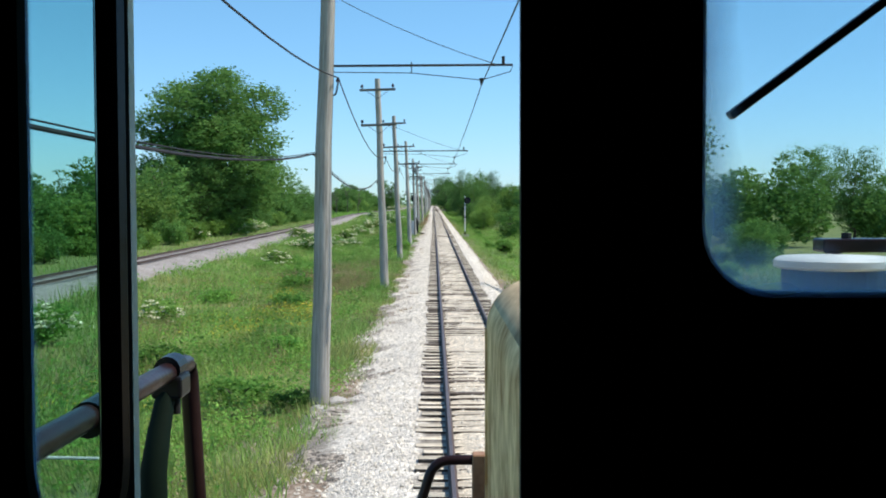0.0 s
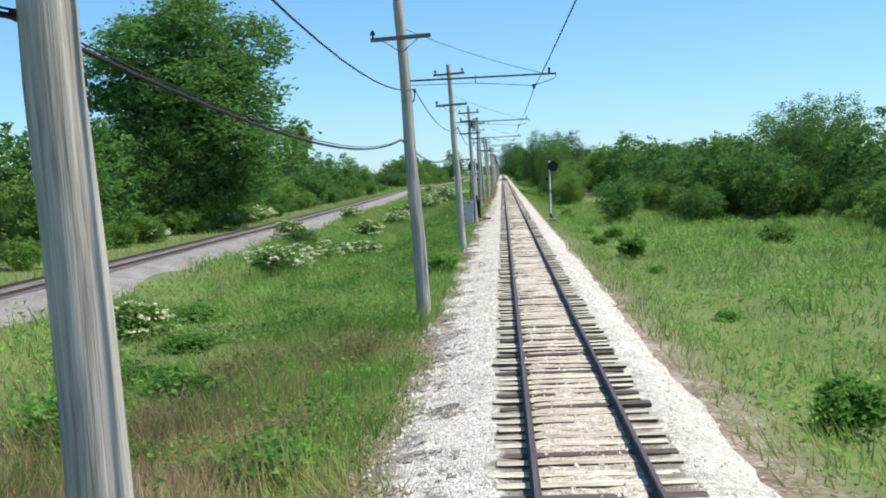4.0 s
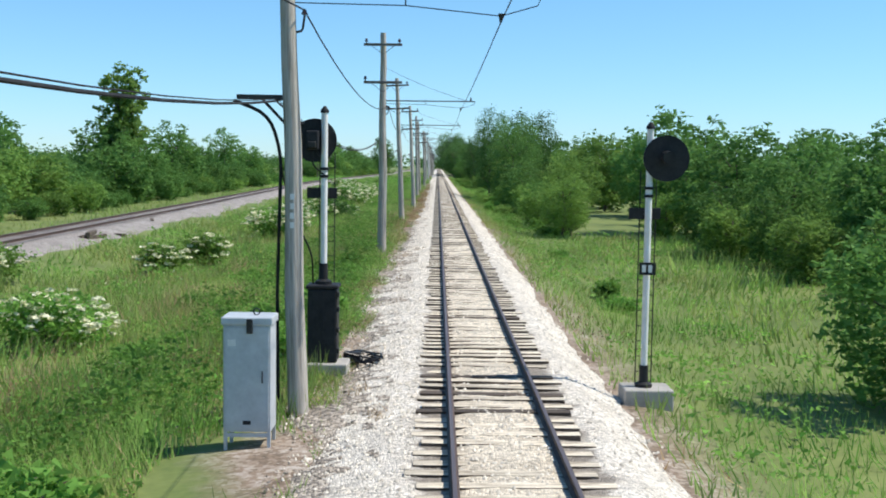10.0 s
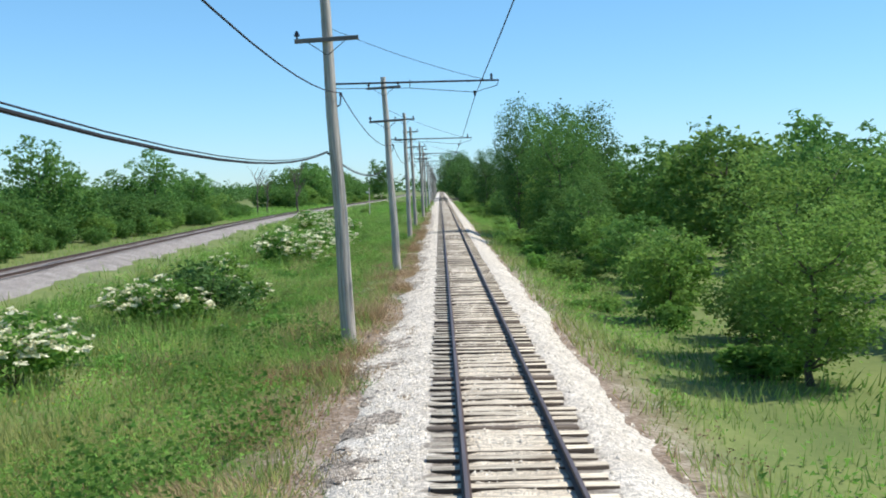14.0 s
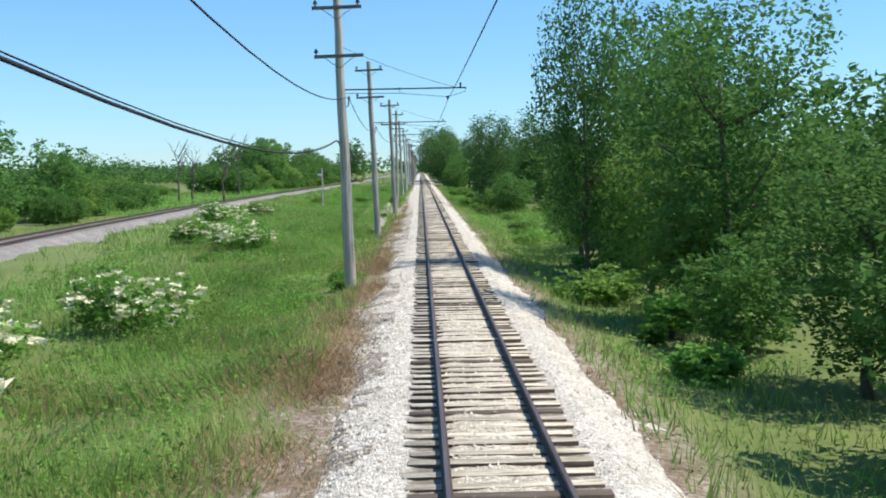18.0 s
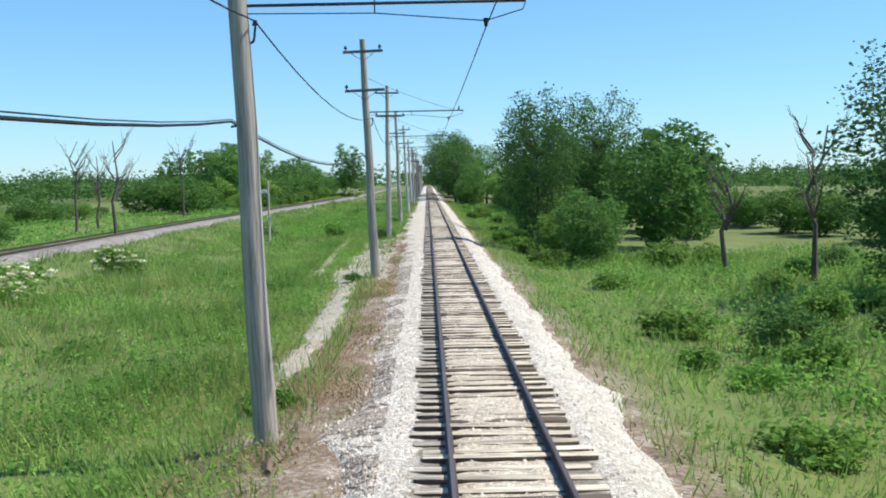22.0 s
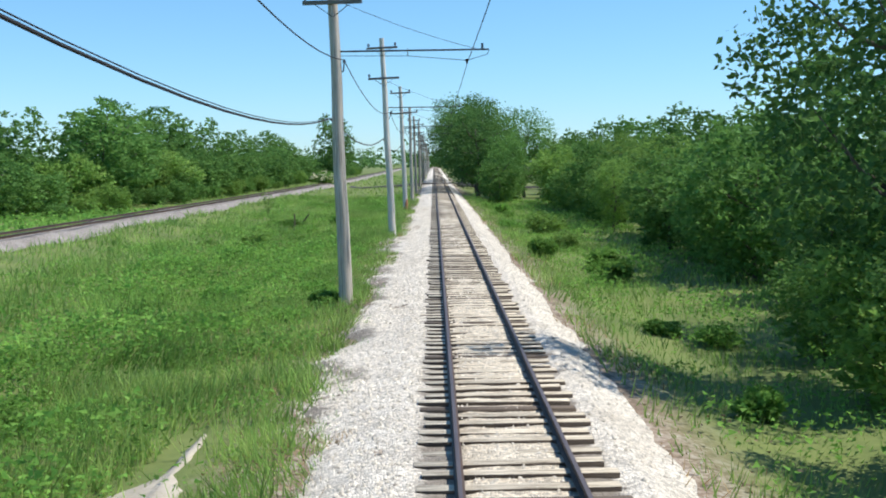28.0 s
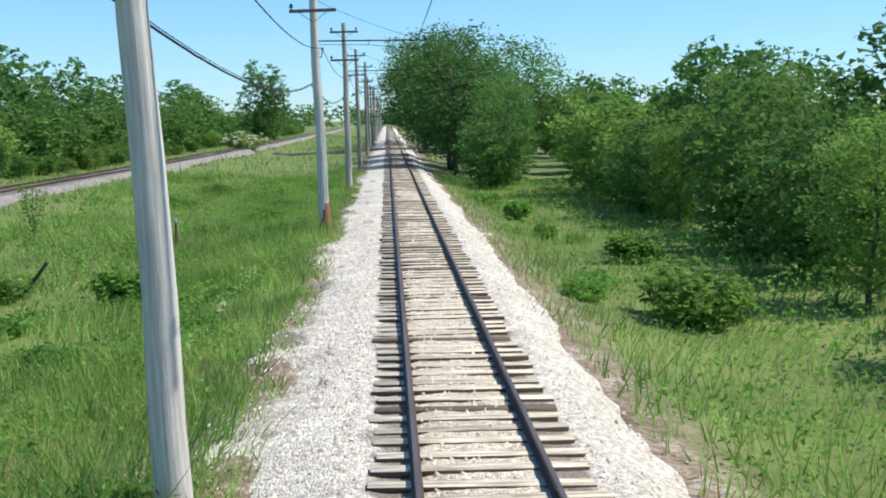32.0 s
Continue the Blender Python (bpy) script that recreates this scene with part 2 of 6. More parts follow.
def ring_tube(points, radii, sides=8):
    """Vertices and quads of a tube along points."""
    pts = [Vector(p) for p in points]
    verts, faces = [], []
    for i, p in enumerate(pts):
        way = (pts[min(i + 1, len(pts) - 1)] - pts[max(i - 1, 0)]).normalized()
        side = way.cross(Vector((0, 1, 0)) if abs(way.y) < 0.9 else Vector((1, 0, 0))).normalized()
        up = side.cross(way)
        for k in range(sides):
            a = 2 * math.pi * k / sides
            verts.append(p + (side * math.cos(a) + up * math.sin(a)) * radii[i])
    for i in range(len(pts) - 1):
        for k in range(sides):
            j = (k + 1) % sides
            faces.append((i * sides + k, i * sides + j, (i + 1) * sides + j, (i + 1) * sides + k))
    return verts, faces


def add_tube(bm, points, radii, sides=8):
    if not hasattr(radii, "__len__"):
        radii = [radii] * len(points)
    verts, faces = ring_tube(points, radii, sides)
    vs = [bm.verts.new(v) for v in verts]
    for f in faces:
        bm.faces.new([vs[i] for i in f])
    bm.faces.new(vs[:sides][::-1])
    bm.faces.new(vs[-sides:])
    bmesh.ops.recalc_face_normals(bm, faces=bm.faces[:])
    return bm


def tube(points, radii, sides=8):
    return add_tube(bmesh.new(), points, radii, sides)


def bend(points, radius=0.12, steps=5):
    """Rounds the corners of a line of points."""
    out = [Vector(points[0])]
    for a, b, c in zip(points, points[1:], points[2:]):
        a, b, c = Vector(a), Vector(b), Vector(c)
        p, q = b + (a - b).normalized() * radius, b + (c - b).normalized() * radius
        out += [p.lerp(b, s / steps).lerp(b.lerp(q, s / steps), s / steps) for s in range(steps + 1)]
    return out + [Vector(points[-1])]


def sag(a, b, drop, steps=12):
    a, b = Vector(a), Vector(b)
    return [a.lerp(b, i / steps) - Vector((0, 0, drop * 4 * (i / steps) * (1 - i / steps))) for i in range(steps + 1)]


# ---- ground ----
TABLE = np.random.default_rng(3).normal(size=(256, 256))


def rough(x, y, size):
    """Smooth random relief, about -1 to 1, with hills of that size."""
    x, y = np.asarray(x, float) / size + 500, np.asarray(y, float) / size + 500
    i, j = np.floor(x).astype(int), np.floor(y).astype(int)
    u, v = x - i, y - j
    u, v = u * u * (3 - 2 * u), v * v * (3 - 2 * v)
    a, b, c, d = (TABLE[(i + p) % 256, (j + q) % 256] for p, q in ((0, 0), (1, 0), (0, 1), (1, 1)))
    return 0.7 * ((a * (1 - u) + b * u) * (1 - v) + (c * (1 - u) + d * u) * v)


def other_x(y):
    """Where the second line runs."""
    return -20.0 - 5.5 * np.exp(-((np.asarray(y, float) - 351) / 135) ** 2)


def ground_z(x, y):
    x, y = np.asarray(x, float), np.asarray(y, float)
    bank = np.abs(x - other_x(y))
    left = -0.28 + 0.08 * np.clip((x + 4.3) / 0.8, 0, 1) - 0.35 * np.clip((-x - 3.6) / 4.0, 0, 1) + 0.45 * np.clip((6.5 - bank) / 3.5, 0, 1)
    right = -0.38 - 0.7 * np.clip((x - 2.6) / 3.0, 0, 1)
    z = np.where(x < 0, left, right)
    return z + (0.09 * rough(x, y, 2.2) + 0.11 * rough(x, y, 9.0)) * np.clip((np.abs(x) - 2.6) / 2, 0, 1)


FAR = 2600.0
xs = np.concatenate([[-FAR, -900, -400, -200, -120, -80, -60], np.arange(-50, 26, 1.0), [30, 40, 60, 100, 200, 400, 900, FAR]])
ys = np.concatenate([[-FAR, -800, -300, -150, -90], np.arange(-60, 700, 1.5), [720, 760, 820, 900, 1050, 1300, 1700, FAR]])
gx, gy = np.meshgrid(xs, ys)
gz = ground_z(gx, gy)
idx = np.arange(gx.size).reshape(gx.shape)
quads = np.stack([idx[:-1, :-1], idx[:-1, 1:], idx[1:, 1:], idx[1:, :-1]], -1).reshape(-1, 4)
M["soil"] = material("grassy_soil", (0.080, 0.125, 0.026), (0.205, 0.24, 0.070), 0.35, 6.0, 0.95, bump=0.6, world_space=True)
soil, link = M["soil"].node_tree.nodes, M["soil"].node_tree.links.new
geo, sep, spot = soil.new("ShaderNodeNewGeometry"), soil.new("ShaderNodeSeparateXYZ"), soil.new("ShaderNodeTexNoise")
spot.inputs["Scale"].default_value, spot.inputs["Detail"].default_value = 0.55, 6
link(geo.outputs["Position"], sep.inputs[0]), link(geo.outputs["Position"], spot.inputs["Vector"])
shift, verge, dry = soil.new("ShaderNodeMath"), soil.new("ShaderNodeMapRange"), soil.new("ShaderNodeMix")
shift.operation, dry.data_type = "MULTIPLY_ADD", "RGBA"
link(spot.outputs[0], shift.inputs[0]), link(sep.outputs[0], shift.inputs[2])
shift.inputs[1].default_value = 3.2
verge.inputs["From Min"].default_value, verge.inputs["From Max"].default_value = -3.0, -1.9
near_side = soil.new("ShaderNodeMapRange")
near_side.inputs["From Min"].default_value, near_side.inputs["From Max"].default_value = 4.2, 2.6
both = soil.new("ShaderNodeMath")
both.operation = "MULTIPLY"
link(sep.outputs[0], near_side.inputs["Value"]), link(shift.outputs[0], verge.inputs["Value"])
link(near_side.outputs[0], both.inputs[0]), link(verge.outputs[0], both.inputs[1]), link(both.outputs[0], dry.inputs[0])
bsdf = soil["Principled BSDF"]
link(bsdf.inputs["Base Color"].links[0].from_socket, dry.inputs[6])
# gravelly soil: dry dirt with stones of every shade in it
cell, shade, rub, pebble, dust_ramp = soil.new("ShaderNodeTexVoronoi"), soil.new("ShaderNodeSeparateColor"), soil.new("ShaderNodeTexNoise"), soil.new("ShaderNodeMapRange"), soil.new("ShaderNodeValToRGB")
cell.inputs["Scale"].default_value, rub.inputs["Scale"].default_value, rub.inputs["Detail"].default_value = 13.0, 1.1, 7
link(geo.outputs["Position"], cell.inputs["Vector"]), link(geo.outputs["Position"], rub.inputs["Vector"])
link(cell.outputs["Color"], shade.inputs[0])
total = soil.new("ShaderNodeMath")
total.operation = "MULTIPLY_ADD"
link(shade.outputs[0], total.inputs[0]), link(rub.outputs[0], total.inputs[2])
total.inputs[1].default_value = 0.42
pebble.inputs["From Min"].default_value, pebble.inputs["From Max"].default_value = 0.35, 1.05
link(total.outputs[0], pebble.inputs["Value"]), link(pebble.outputs[0], dust_ramp.inputs[0])
dust_ramp.color_ramp.elements[0].color, dust_ramp.color_ramp.elements[1].color = (0.095, 0.07, 0.05, 1), (0.47, 0.41, 0.35, 1)
middle = dust_ramp.color_ramp.elements.new(0.5)
middle.color = (0.25, 0.18, 0.125, 1)
link(dust_ramp.outputs[0], dry.inputs[7])
link(dry.outputs[2], bsdf.inputs["Base Color"])
ground = attach(new("ground", raw_mesh("ground", np.stack([gx, gy, gz], -1).reshape(-1, 3), quads, True)), M["soil"])
tagged(ground, "flat green meadow ground beside the railway line", "ground", kind="structure")


# ---- ballast ----
SHOULDER = [(0, 3.50), (35, 3.50), (68, 3.05), (89, 3.35), (158, 3.30), (174, 2.95), (192, 2.90), (215, 2.40), (236, 2.30), (254, 2.75), (278, 2.60), (307, 2.35), (325, 2.40), (348, 2.75), (369, 3.20), (383, 3.50), (397, 3.30), (404, 3.85), (411, 4.15), (418, 3.95), (427, 3.50), (1000, 3.50)]


def shoulder(y):
    """How far the ballast reaches from the middle of the track on the side of the poles."""
    return np.interp(y, [a for a, _ in SHOULDER], [b for _, b in SHOULDER])


def ballast_z(x, y):
    x, y = np.asarray(x, float), np.asarray(y, float)
    out = np.maximum(-x - 1.6, 0) * 0.13 + np.maximum(-x - shoulder(y) + 0.22 + 0.35 * rough(x * 0.3, y, 2.6), 0) * 0.36 + np.maximum(x - 1.6, 0) * 0.48
    edge = (0.10 * rough(x, y, 3.1) + 0.06 * rough(x, y, 0.8)) * np.clip((np.abs(x) - 2.0) / 1.0, 0, 1)
    inner = np.where(np.abs(x) < 0.66, np.interp(y, [165, 185], [0.032, 0.018]), np.where(np.abs(x) < 1.3, np.interp(y, [165, 185], [0.002, -0.012]), 0.012)) + 0.016 * rough(x, y, 1.7) + 0.014 * rough(x, y, 0.45)
    return inner - out + edge + 0.012 * np.sin(x * 7 + y * 5.1) * np.sin(y * 6.3 - x * 3)


bx = np.concatenate([np.arange(-4.6, -1.3, 0.22), np.arange(-1.3, 1.4, 0.16), np.arange(1.5, 3.6, 0.25)])
by = np.concatenate([np.arange(-30, 520, 0.35), np.arange(520, 1000, 4.0)])
gx, gy = np.meshgrid(bx, by)
gz = ballast_z(gx, gy)
idx = np.arange(gx.size).reshape(gx.shape)
quads = np.stack([idx[:-1, :-1], idx[:-1, 1:], idx[1:, 1:], idx[1:, :-1]], -1).reshape(-1, 4)


def stone_surface(name, dark, light, scale, low_tone=0.70, high_tone=1.18):
    m = material(name, dark, light, 0.8, 9, 0.9, bump=0, world_space=True)
    n, link = m.node_tree.nodes, m.node_tree.links.new
    b = n["Principled BSDF"]
    src = b.inputs["Base Color"].links[0].from_socket
    geo = n.new("ShaderNodeNewGeometry")
    cell, gap = n.new("ShaderNodeTexVoronoi"), n.new("ShaderNodeTexVoronoi")
    gap.feature = "DISTANCE_TO_EDGE"
    for v in (cell, gap):
        v.inputs["Scale"].default_value = scale
        link(geo.outputs["Position"], v.inputs["Vector"])
    sep, hsv, rng = n.new("ShaderNodeSeparateColor"), n.new("ShaderNodeHueSaturation"), n.new("ShaderNodeMapRange")
    link(cell.outputs["Color"], sep.inputs[0])
    rng.inputs["To Min"].default_value, rng.inputs["To Max"].default_value = low_tone, high_tone
    link(sep.outputs[0], rng.inputs["Value"])
    link(rng.outputs[0], hsv.inputs["Value"])
    link(src, hsv.inputs["Color"])
    link(hsv.outputs[0], b.inputs["Base Color"])
    low, bp = n.new("ShaderNodeMapRange"), n.new("ShaderNodeBump")
    low.inputs["From Max"].default_value = 0.25
    link(gap.outputs["Distance"], low.inputs["Value"])
    bp.inputs["Strength"].default_value, bp.inputs["Distance"].default_value = 0.7, 0.025
    link(low.outputs[0], bp.inputs["Height"])
    link(bp.outputs[0], b.inputs["Normal"])
    return m


M["ballast"] = stone_surface("ballast", (0.60, 0.535, 0.45), (0.88, 0.81, 0.705), 19, 0.58, 1.2)
nodes, link = M["ballast"].node_tree.nodes, M["ballast"].node_tree.links.new
geo, sep, spot = nodes.new("ShaderNodeNewGeometry"), nodes.new("ShaderNodeSeparateXYZ"), nodes.new("ShaderNodeTexNoise")
spot.inputs["Scale"].default_value, spot.inputs["Detail"].default_value, spot.inputs["Roughness"].default_value = 0.42, 8, 0.65
link(geo.outputs["Position"], sep.inputs[0]), link(geo.outputs["Position"], spot.inputs["Vector"])
shift, dirt, stain = nodes.new("ShaderNodeMath"), nodes.new("ShaderNodeMapRange"), nodes.new("ShaderNodeMix")
shift.operation, stain.data_type = "MULTIPLY_ADD", "RGBA"
link(spot.outputs[0], shift.inputs[0]), link(sep.outputs[0], shift.inputs[2])
shift.inputs[1].default_value = -5.0
dirt.inputs["From Min"].default_value, dirt.inputs["From Max"].default_value, dirt.inputs["To Max"].default_value = -5.2, -5.7, 0.8
link(shift.outputs[0], dirt.inputs["Value"]), link(dirt.outputs[0], stain.inputs[0])
bsdf = nodes["Principled BSDF"]
link(bsdf.inputs["Base Color"].links[0].from_socket, stain.inputs[6])
stain.inputs[7].default_value = (0.17, 0.142, 0.115, 1)
# dirt and painted gap shade between tie ends, cream dust between the rails
away, band, streak, gap_shade_dirt = nodes.new("ShaderNodeMath"), nodes.new("ShaderNodeMapRange"), nodes.new("ShaderNodeTexNoise"), nodes.new("ShaderNodeMix")
away.operation, gap_shade_dirt.data_type = "ABSOLUTE", "RGBA"
link(sep.outputs[0], away.inputs[0])
streak.inputs["Scale"].default_value, streak.inputs["Detail"].default_value = 1.6, 5
link(geo.outputs["Position"], streak.inputs["Vector"])
wide, edge_of = nodes.new("ShaderNodeMath"), nodes.new("ShaderNodeMapRange")
wide.operation = "MULTIPLY_ADD"
link(streak.outputs[0], wide.inputs[0]), link(away.outputs[0], wide.inputs[2])
wide.inputs[1].default_value = 0.9
edge_of.inputs["From Min"].default_value, edge_of.inputs["From Max"].default_value = 1.78, 1.62
link(wide.outputs[0], edge_of.inputs["Value"])
band.inputs["From Min"].default_value, band.inputs["From Max"].default_value = 0.60, 0.74
band.inputs["To Max"].default_value = 0.75
link(away.outputs[0], band.inputs["Value"])
# mask of the dark gap colour beside the rails
dirty = nodes.new("ShaderNodeMath")
dirty.operation = "MULTIPLY"
link(band.outputs[0], dirty.inputs[0]), link(edge_of.outputs[0], dirty.inputs[1])
cream, dusty = nodes.new("ShaderNodeMix"), nodes.new("ShaderNodeMapRange")
cream.data_type, cream.blend_type = "RGBA", "MULTIPLY"
dusty.inputs["From Min"].default_value, dusty.inputs["From Max"].default_value, dusty.inputs["To Max"].default_value = 0.80, 0.60, 0.9
link(away.outputs[0], dusty.inputs["Value"]), link(dusty.outputs[0], cream.inputs[0]), link(stain.outputs[2], cream.inputs[6])
cream.inputs[7].default_value = (0.98, 0.93, 0.84, 1)
link(cream.outputs[2], gap_shade_dirt.inputs[6]), link(dirty.outputs[0], gap_shade_dirt.inputs[0])
gap_shade_dirt.inputs[7].default_value = (0.16, 0.128, 0.098, 1)
link(gap_shade_dirt.outputs[2], bsdf.inputs["Base Color"])
ballast = attach(new("ballast_bed", raw_mesh("ballast_bed", np.stack([gx, gy, gz], -1).reshape(-1, 3), quads, True)), M["ballast"])
tagged(ballast, "pale crushed limestone ballast under the railway track", "ballast", kind="structure")


# ---- patches of dirty gravel on the outer shoulder ----
def grime(x, y):
    """Above zero where the shoulder is dirty."""
    x, y = np.asarray(x, float), np.asarray(y, float)
    return 0.8 * rough(x * 0.9, y * 0.5, 0.9) + 0.55 * np.sin(y * 2.0 + 2.2 * rough(x * 0.2, y, 7.0)) + 0.85 * rough(x, y, 0.30) + 0.5 * rough(y, x, 0.13) + np.clip(-x - shoulder(y) + 0.75, -1.2, 0.45) * 1.3 - 0.12 + 0.35 * rough(x * 0.1, y, 14.0) - np.interp(y, [50, 62, 120, 128, 182, 200, 275, 285, 330, 350, 375, 392, 398], [0, 0.6, 0.6, 0, 0, 0.7, 0.7, 0.2, 0.5, 0.5, 1.4, 1.3, 1.5])


gx, gy = np.meshgrid(np.arange(-3.9, -1.75, 0.07), np.arange(10, 486, 0.11))
keep = (grime(gx, gy)[:-1, :-1] > 0).ravel()
idx = np.arange(gx.size).reshape(gx.shape)
quads = np.stack([idx[:-1, :-1], idx[:-1, 1:], idx[1:, 1:], idx[1:, :-1]], -1).reshape(-1, 4)[keep]
used, quads = np.unique(quads, return_inverse=True)
verts = np.stack([gx, gy, ballast_z(gx, gy) + 0.010 + 0.012 * rough(gx, gy, 0.12)], -1).reshape(-1, 3)[used]
M["dirty_gravel"] = stone_surface("dirty_gravel", (0.15, 0.125, 0.10), (0.42, 0.36, 0.295), 17, 0.35, 1.9)
dirty_patch = attach(new("dirty_gravel", raw_mesh("dirty_gravel", verts, quads.reshape(-1, 4), True)), M["dirty_gravel"])
tagged(dirty_patch, "grey-brown patches of dirty gravel on the ballast shoulder", "gravel", kind="stuff")

# ---- the track ----
def rail_bm(x, y0, y1, z0, course=None):
    """A flat-bottomed rail with foot, web and head; course gives the sideways shift along a curve."""
    prof = [(-0.068, 0), (0.068, 0), (0.068, 0.012), (0.011, 0.030), (0.011, 0.102), (0.034, 0.112), (0.034, 0.138), (0.026, 0.145), (-0.026, 0.145), (-0.034, 0.138), (-0.034, 0.112), (-0.011, 0.102), (-0.011, 0.030), (-0.068, 0.012)]
    bm = bmesh.new()
    stops = np.linspace(y0, y1, 9 if course else 2)
    loops = [[bm.verts.new((x + px + (float(course(y)) if course else 0), y, z0 + pz)) for px, pz in prof] for y in stops]
    k = len(prof)
    for a, b in zip(loops, loops[1:]):
        for i in range(k):
            f = bm.faces.new((a[i], a[(i + 1) % k], b[(i + 1) % k], b[i]))
            f.material_index = 1 if i == 7 else 0
    bm.faces.new(loops[0][::-1]), bm.faces.new(loops[-1])
    return bm


TIE_TOP = 0.045
track = thing("railway_track", "straight single railway track with rusty steel rails on weathered ties", "railway track")
tagged(track, kind="structure")
for side, x in (("near", -0.752), ("far", 0.752)):
    y = -30.0
    while y < 990:
        long = 11.9 if y < 480 else 120.0
        r = part("rail", rail_bm(x, y, y + long - 0.006, TIE_TOP + 0.005), M["rail"], track)
        r.data.materials.append(M["rail_top"])
        y += long

# ---- poles ----
# y, x, lean in degrees, height of the top, height of the bracket
POLES = [(-5.0, -3.50, 0, 10.00, 6.90), (23.4, -3.47, 1.5, 11.20, 6.97), (54.0, -3.42, -1.8, 10.10, 6.58), (80.0, -3.46, -2.3, 10.32, 6.83), (109.4, -3.35, -2.3, 10.12, 6.88), (139.7, -3.34, -1.6, 9.55, 6.88), (172.0, -3.53, -0.3, 10.05, 6.98), (203.6, -3.62, -2.8, 10.45, 7.00),
         (230.0, -3.30, -3.0, 9.80, 6.60), (265.6, -3.60, -1.6, 10.35, 6.92), (296.3, -3.80, -2.0, 10.85, 7.00), (327.2, -3.40, -1.9, 10.35, 7.15), (360.0, -3.90, 0.3, 11.10, 7.35), (388.6, -3.73, -1.4, 11.05, 7.38), (418.4, -3.42, -2.4, 11.05, 7.16), (448.8, -3.44, -1.9, 10.39, 7.03), (475.5, -3.42, -0.9, 9.95, 7.04)]
POLES += [(505.5 + 30 * i, -3.45 + 0.12 * math.sin(i * 2.1), -1.3 + 0.8 * math.sin(i * 1.3), 10.2 + 0.4 * math.sin(i * 1.7), 6.9) for i in range(14)]


def insulator(bm, x, y, z, s=1.0):
    add_tube(bm, [(x, y, z + s * h) for h in (0, 0.05, 0.055, 0.09, 0.095, 0.13, 0.16)], [s * r for r in (0.02, 0.02, 0.06, 0.055, 0.045, 0.04, 0.02)], 8)
    return bm


def crossarm(z, length, shift, pins, parent):
    a = part("crossarm", box(shift - length / 2, shift + length / 2, -0.24, -0.15, z - 0.06, z + 0.06, bevel=0.008), M["arm"], parent)
    for s in (-1, 1):
        part("brace", tube([(shift + s * length * 0.30, -0.24, z - 0.05), (0.02 * s, -0.19, z - 0.42)], 0.012, 5), M["iron"], a)
    for p in pins:
        part("insulator", insulator(bmesh.new(), p, -0.195, z + 0.06, 1.35), M["glass_brown"], a)
    return a


def line_pole(at, lean, arms, height=9.6, rust=False, girth=1.0, wood="pole"):
    p = thing("utility_pole", "weathered grey wooden pole with crossarms and a trolley wire bracket", "utility pole", at, "poles along the line", 0)
    p.matrix_basis = pose(*at, 0, lean, 0)
    wob = [0.02 * math.sin(i * 1.7 + at[1]) for i in range(9)]
    pts = [(wob[i] if 0 < i < 8 else 0, wob[i] * 0.5, -0.5 + (height + 0.5) * i / 8) for i in range(9)]
    part("shaft", tube(pts, [girth * (0.215 - 0.085 * i / 8) for i in range(9)], 14), M[wood], p, smooth=True)
    if rust:
        part("foot_sleeve", tube([(0, 0, -0.3), (0, 0, 0.8), (0, 0, 1.1)], [0.226, 0.216, 0.206], 14), M["pole_rust"], p, "rust-brown stained foot", True)
    if "u" in arms:
        crossarm(height - 0.55, 1.75, 0.0, (-0.75, 0.75), p)
    if "l" in arms:
        crossarm(height - 2.25, 1.75, 0.0, (-0.8,), p)
    return p


def bracket(p, z, x, lean):
    """The trolley wire's bracket, kept level; x is the pole's own place across the line, lean its lean."""
    shift = -x - z * math.sin(radians(lean))
    tip, mid = 0.66 + shift, shift
    b = part("bracket_arm", tube([(0.1, 0, 0), (tip, 0, 0.02)], 0.026, 8), M["iron"], p, "thin iron bracket arm over the track")
    b.matrix_basis = pose(0, 0, z, 0, -lean, 0)
    part("stay", tube(sag((0.08, 0, 1.5), (tip - 0.35, 0, 0.03), 0.10, 5), 0.008, 5), M["wire"], b)
    part("span_wire", tube([(0.1, 0, -0.13), (mid * 0.55, 0, -0.15), (mid, 0, -0.30), (tip - 0.05, 0, -0.12), (tip, 0, 0)], 0.010, 5), M["wire"], b)
    part("hanger", tube([(mid * 0.55, 0, 0.08), (mid * 0.55, 0, -0.15)], 0.013, 5), M["iron"], b)
    part("clamp", tube([(mid, 0, -0.26), (mid, 0, -0.40)], [0.05, 0.022], 6), M["iron"], b)
    part("tip_hook", tube([(tip - 0.2, 0, 0), (tip - 0.2, 0, 0.20)], [0.03, 0.035], 6), M["iron"], b)
    f = part("feeder_bracket", tube(bend([(0.1, 0, z - 0.62), (0.22, 0, z - 0.60), (0.26, 0, z - 0.35)], 0.05, 3), 0.02, 6), M["iron"], p)
    part("insulator", insulator(bmesh.new(), 0.26, 0, z - 0.38, 0.9), M["glass_brown"], f)
    hook = 5.35 + 0.28 * min(1, max(0, (p.matrix_basis.translation.y - 310) / 30))
    part("cable_hook", tube([(-0.1, 0, hook + 0.02), (-0.24, 0, hook)], 0.02, 5), M["iron"], p)


for i, (y, x, lean, top, hold) in enumerate(POLES):
    z = float(ground_z(x, y)) - 0.02
    p = line_pole((x, y, z), lean, "ul", top - z, i == 15, 0.84 if i == 5 else 1.0, "pole_pale" if i in (14, 15) else "pole")
    bracket(p, hold - z, x, lean)
    if i == 5:
        crossarm(top - z - 1.22, 1.55, 0.0, (-0.68, 0.68), p)

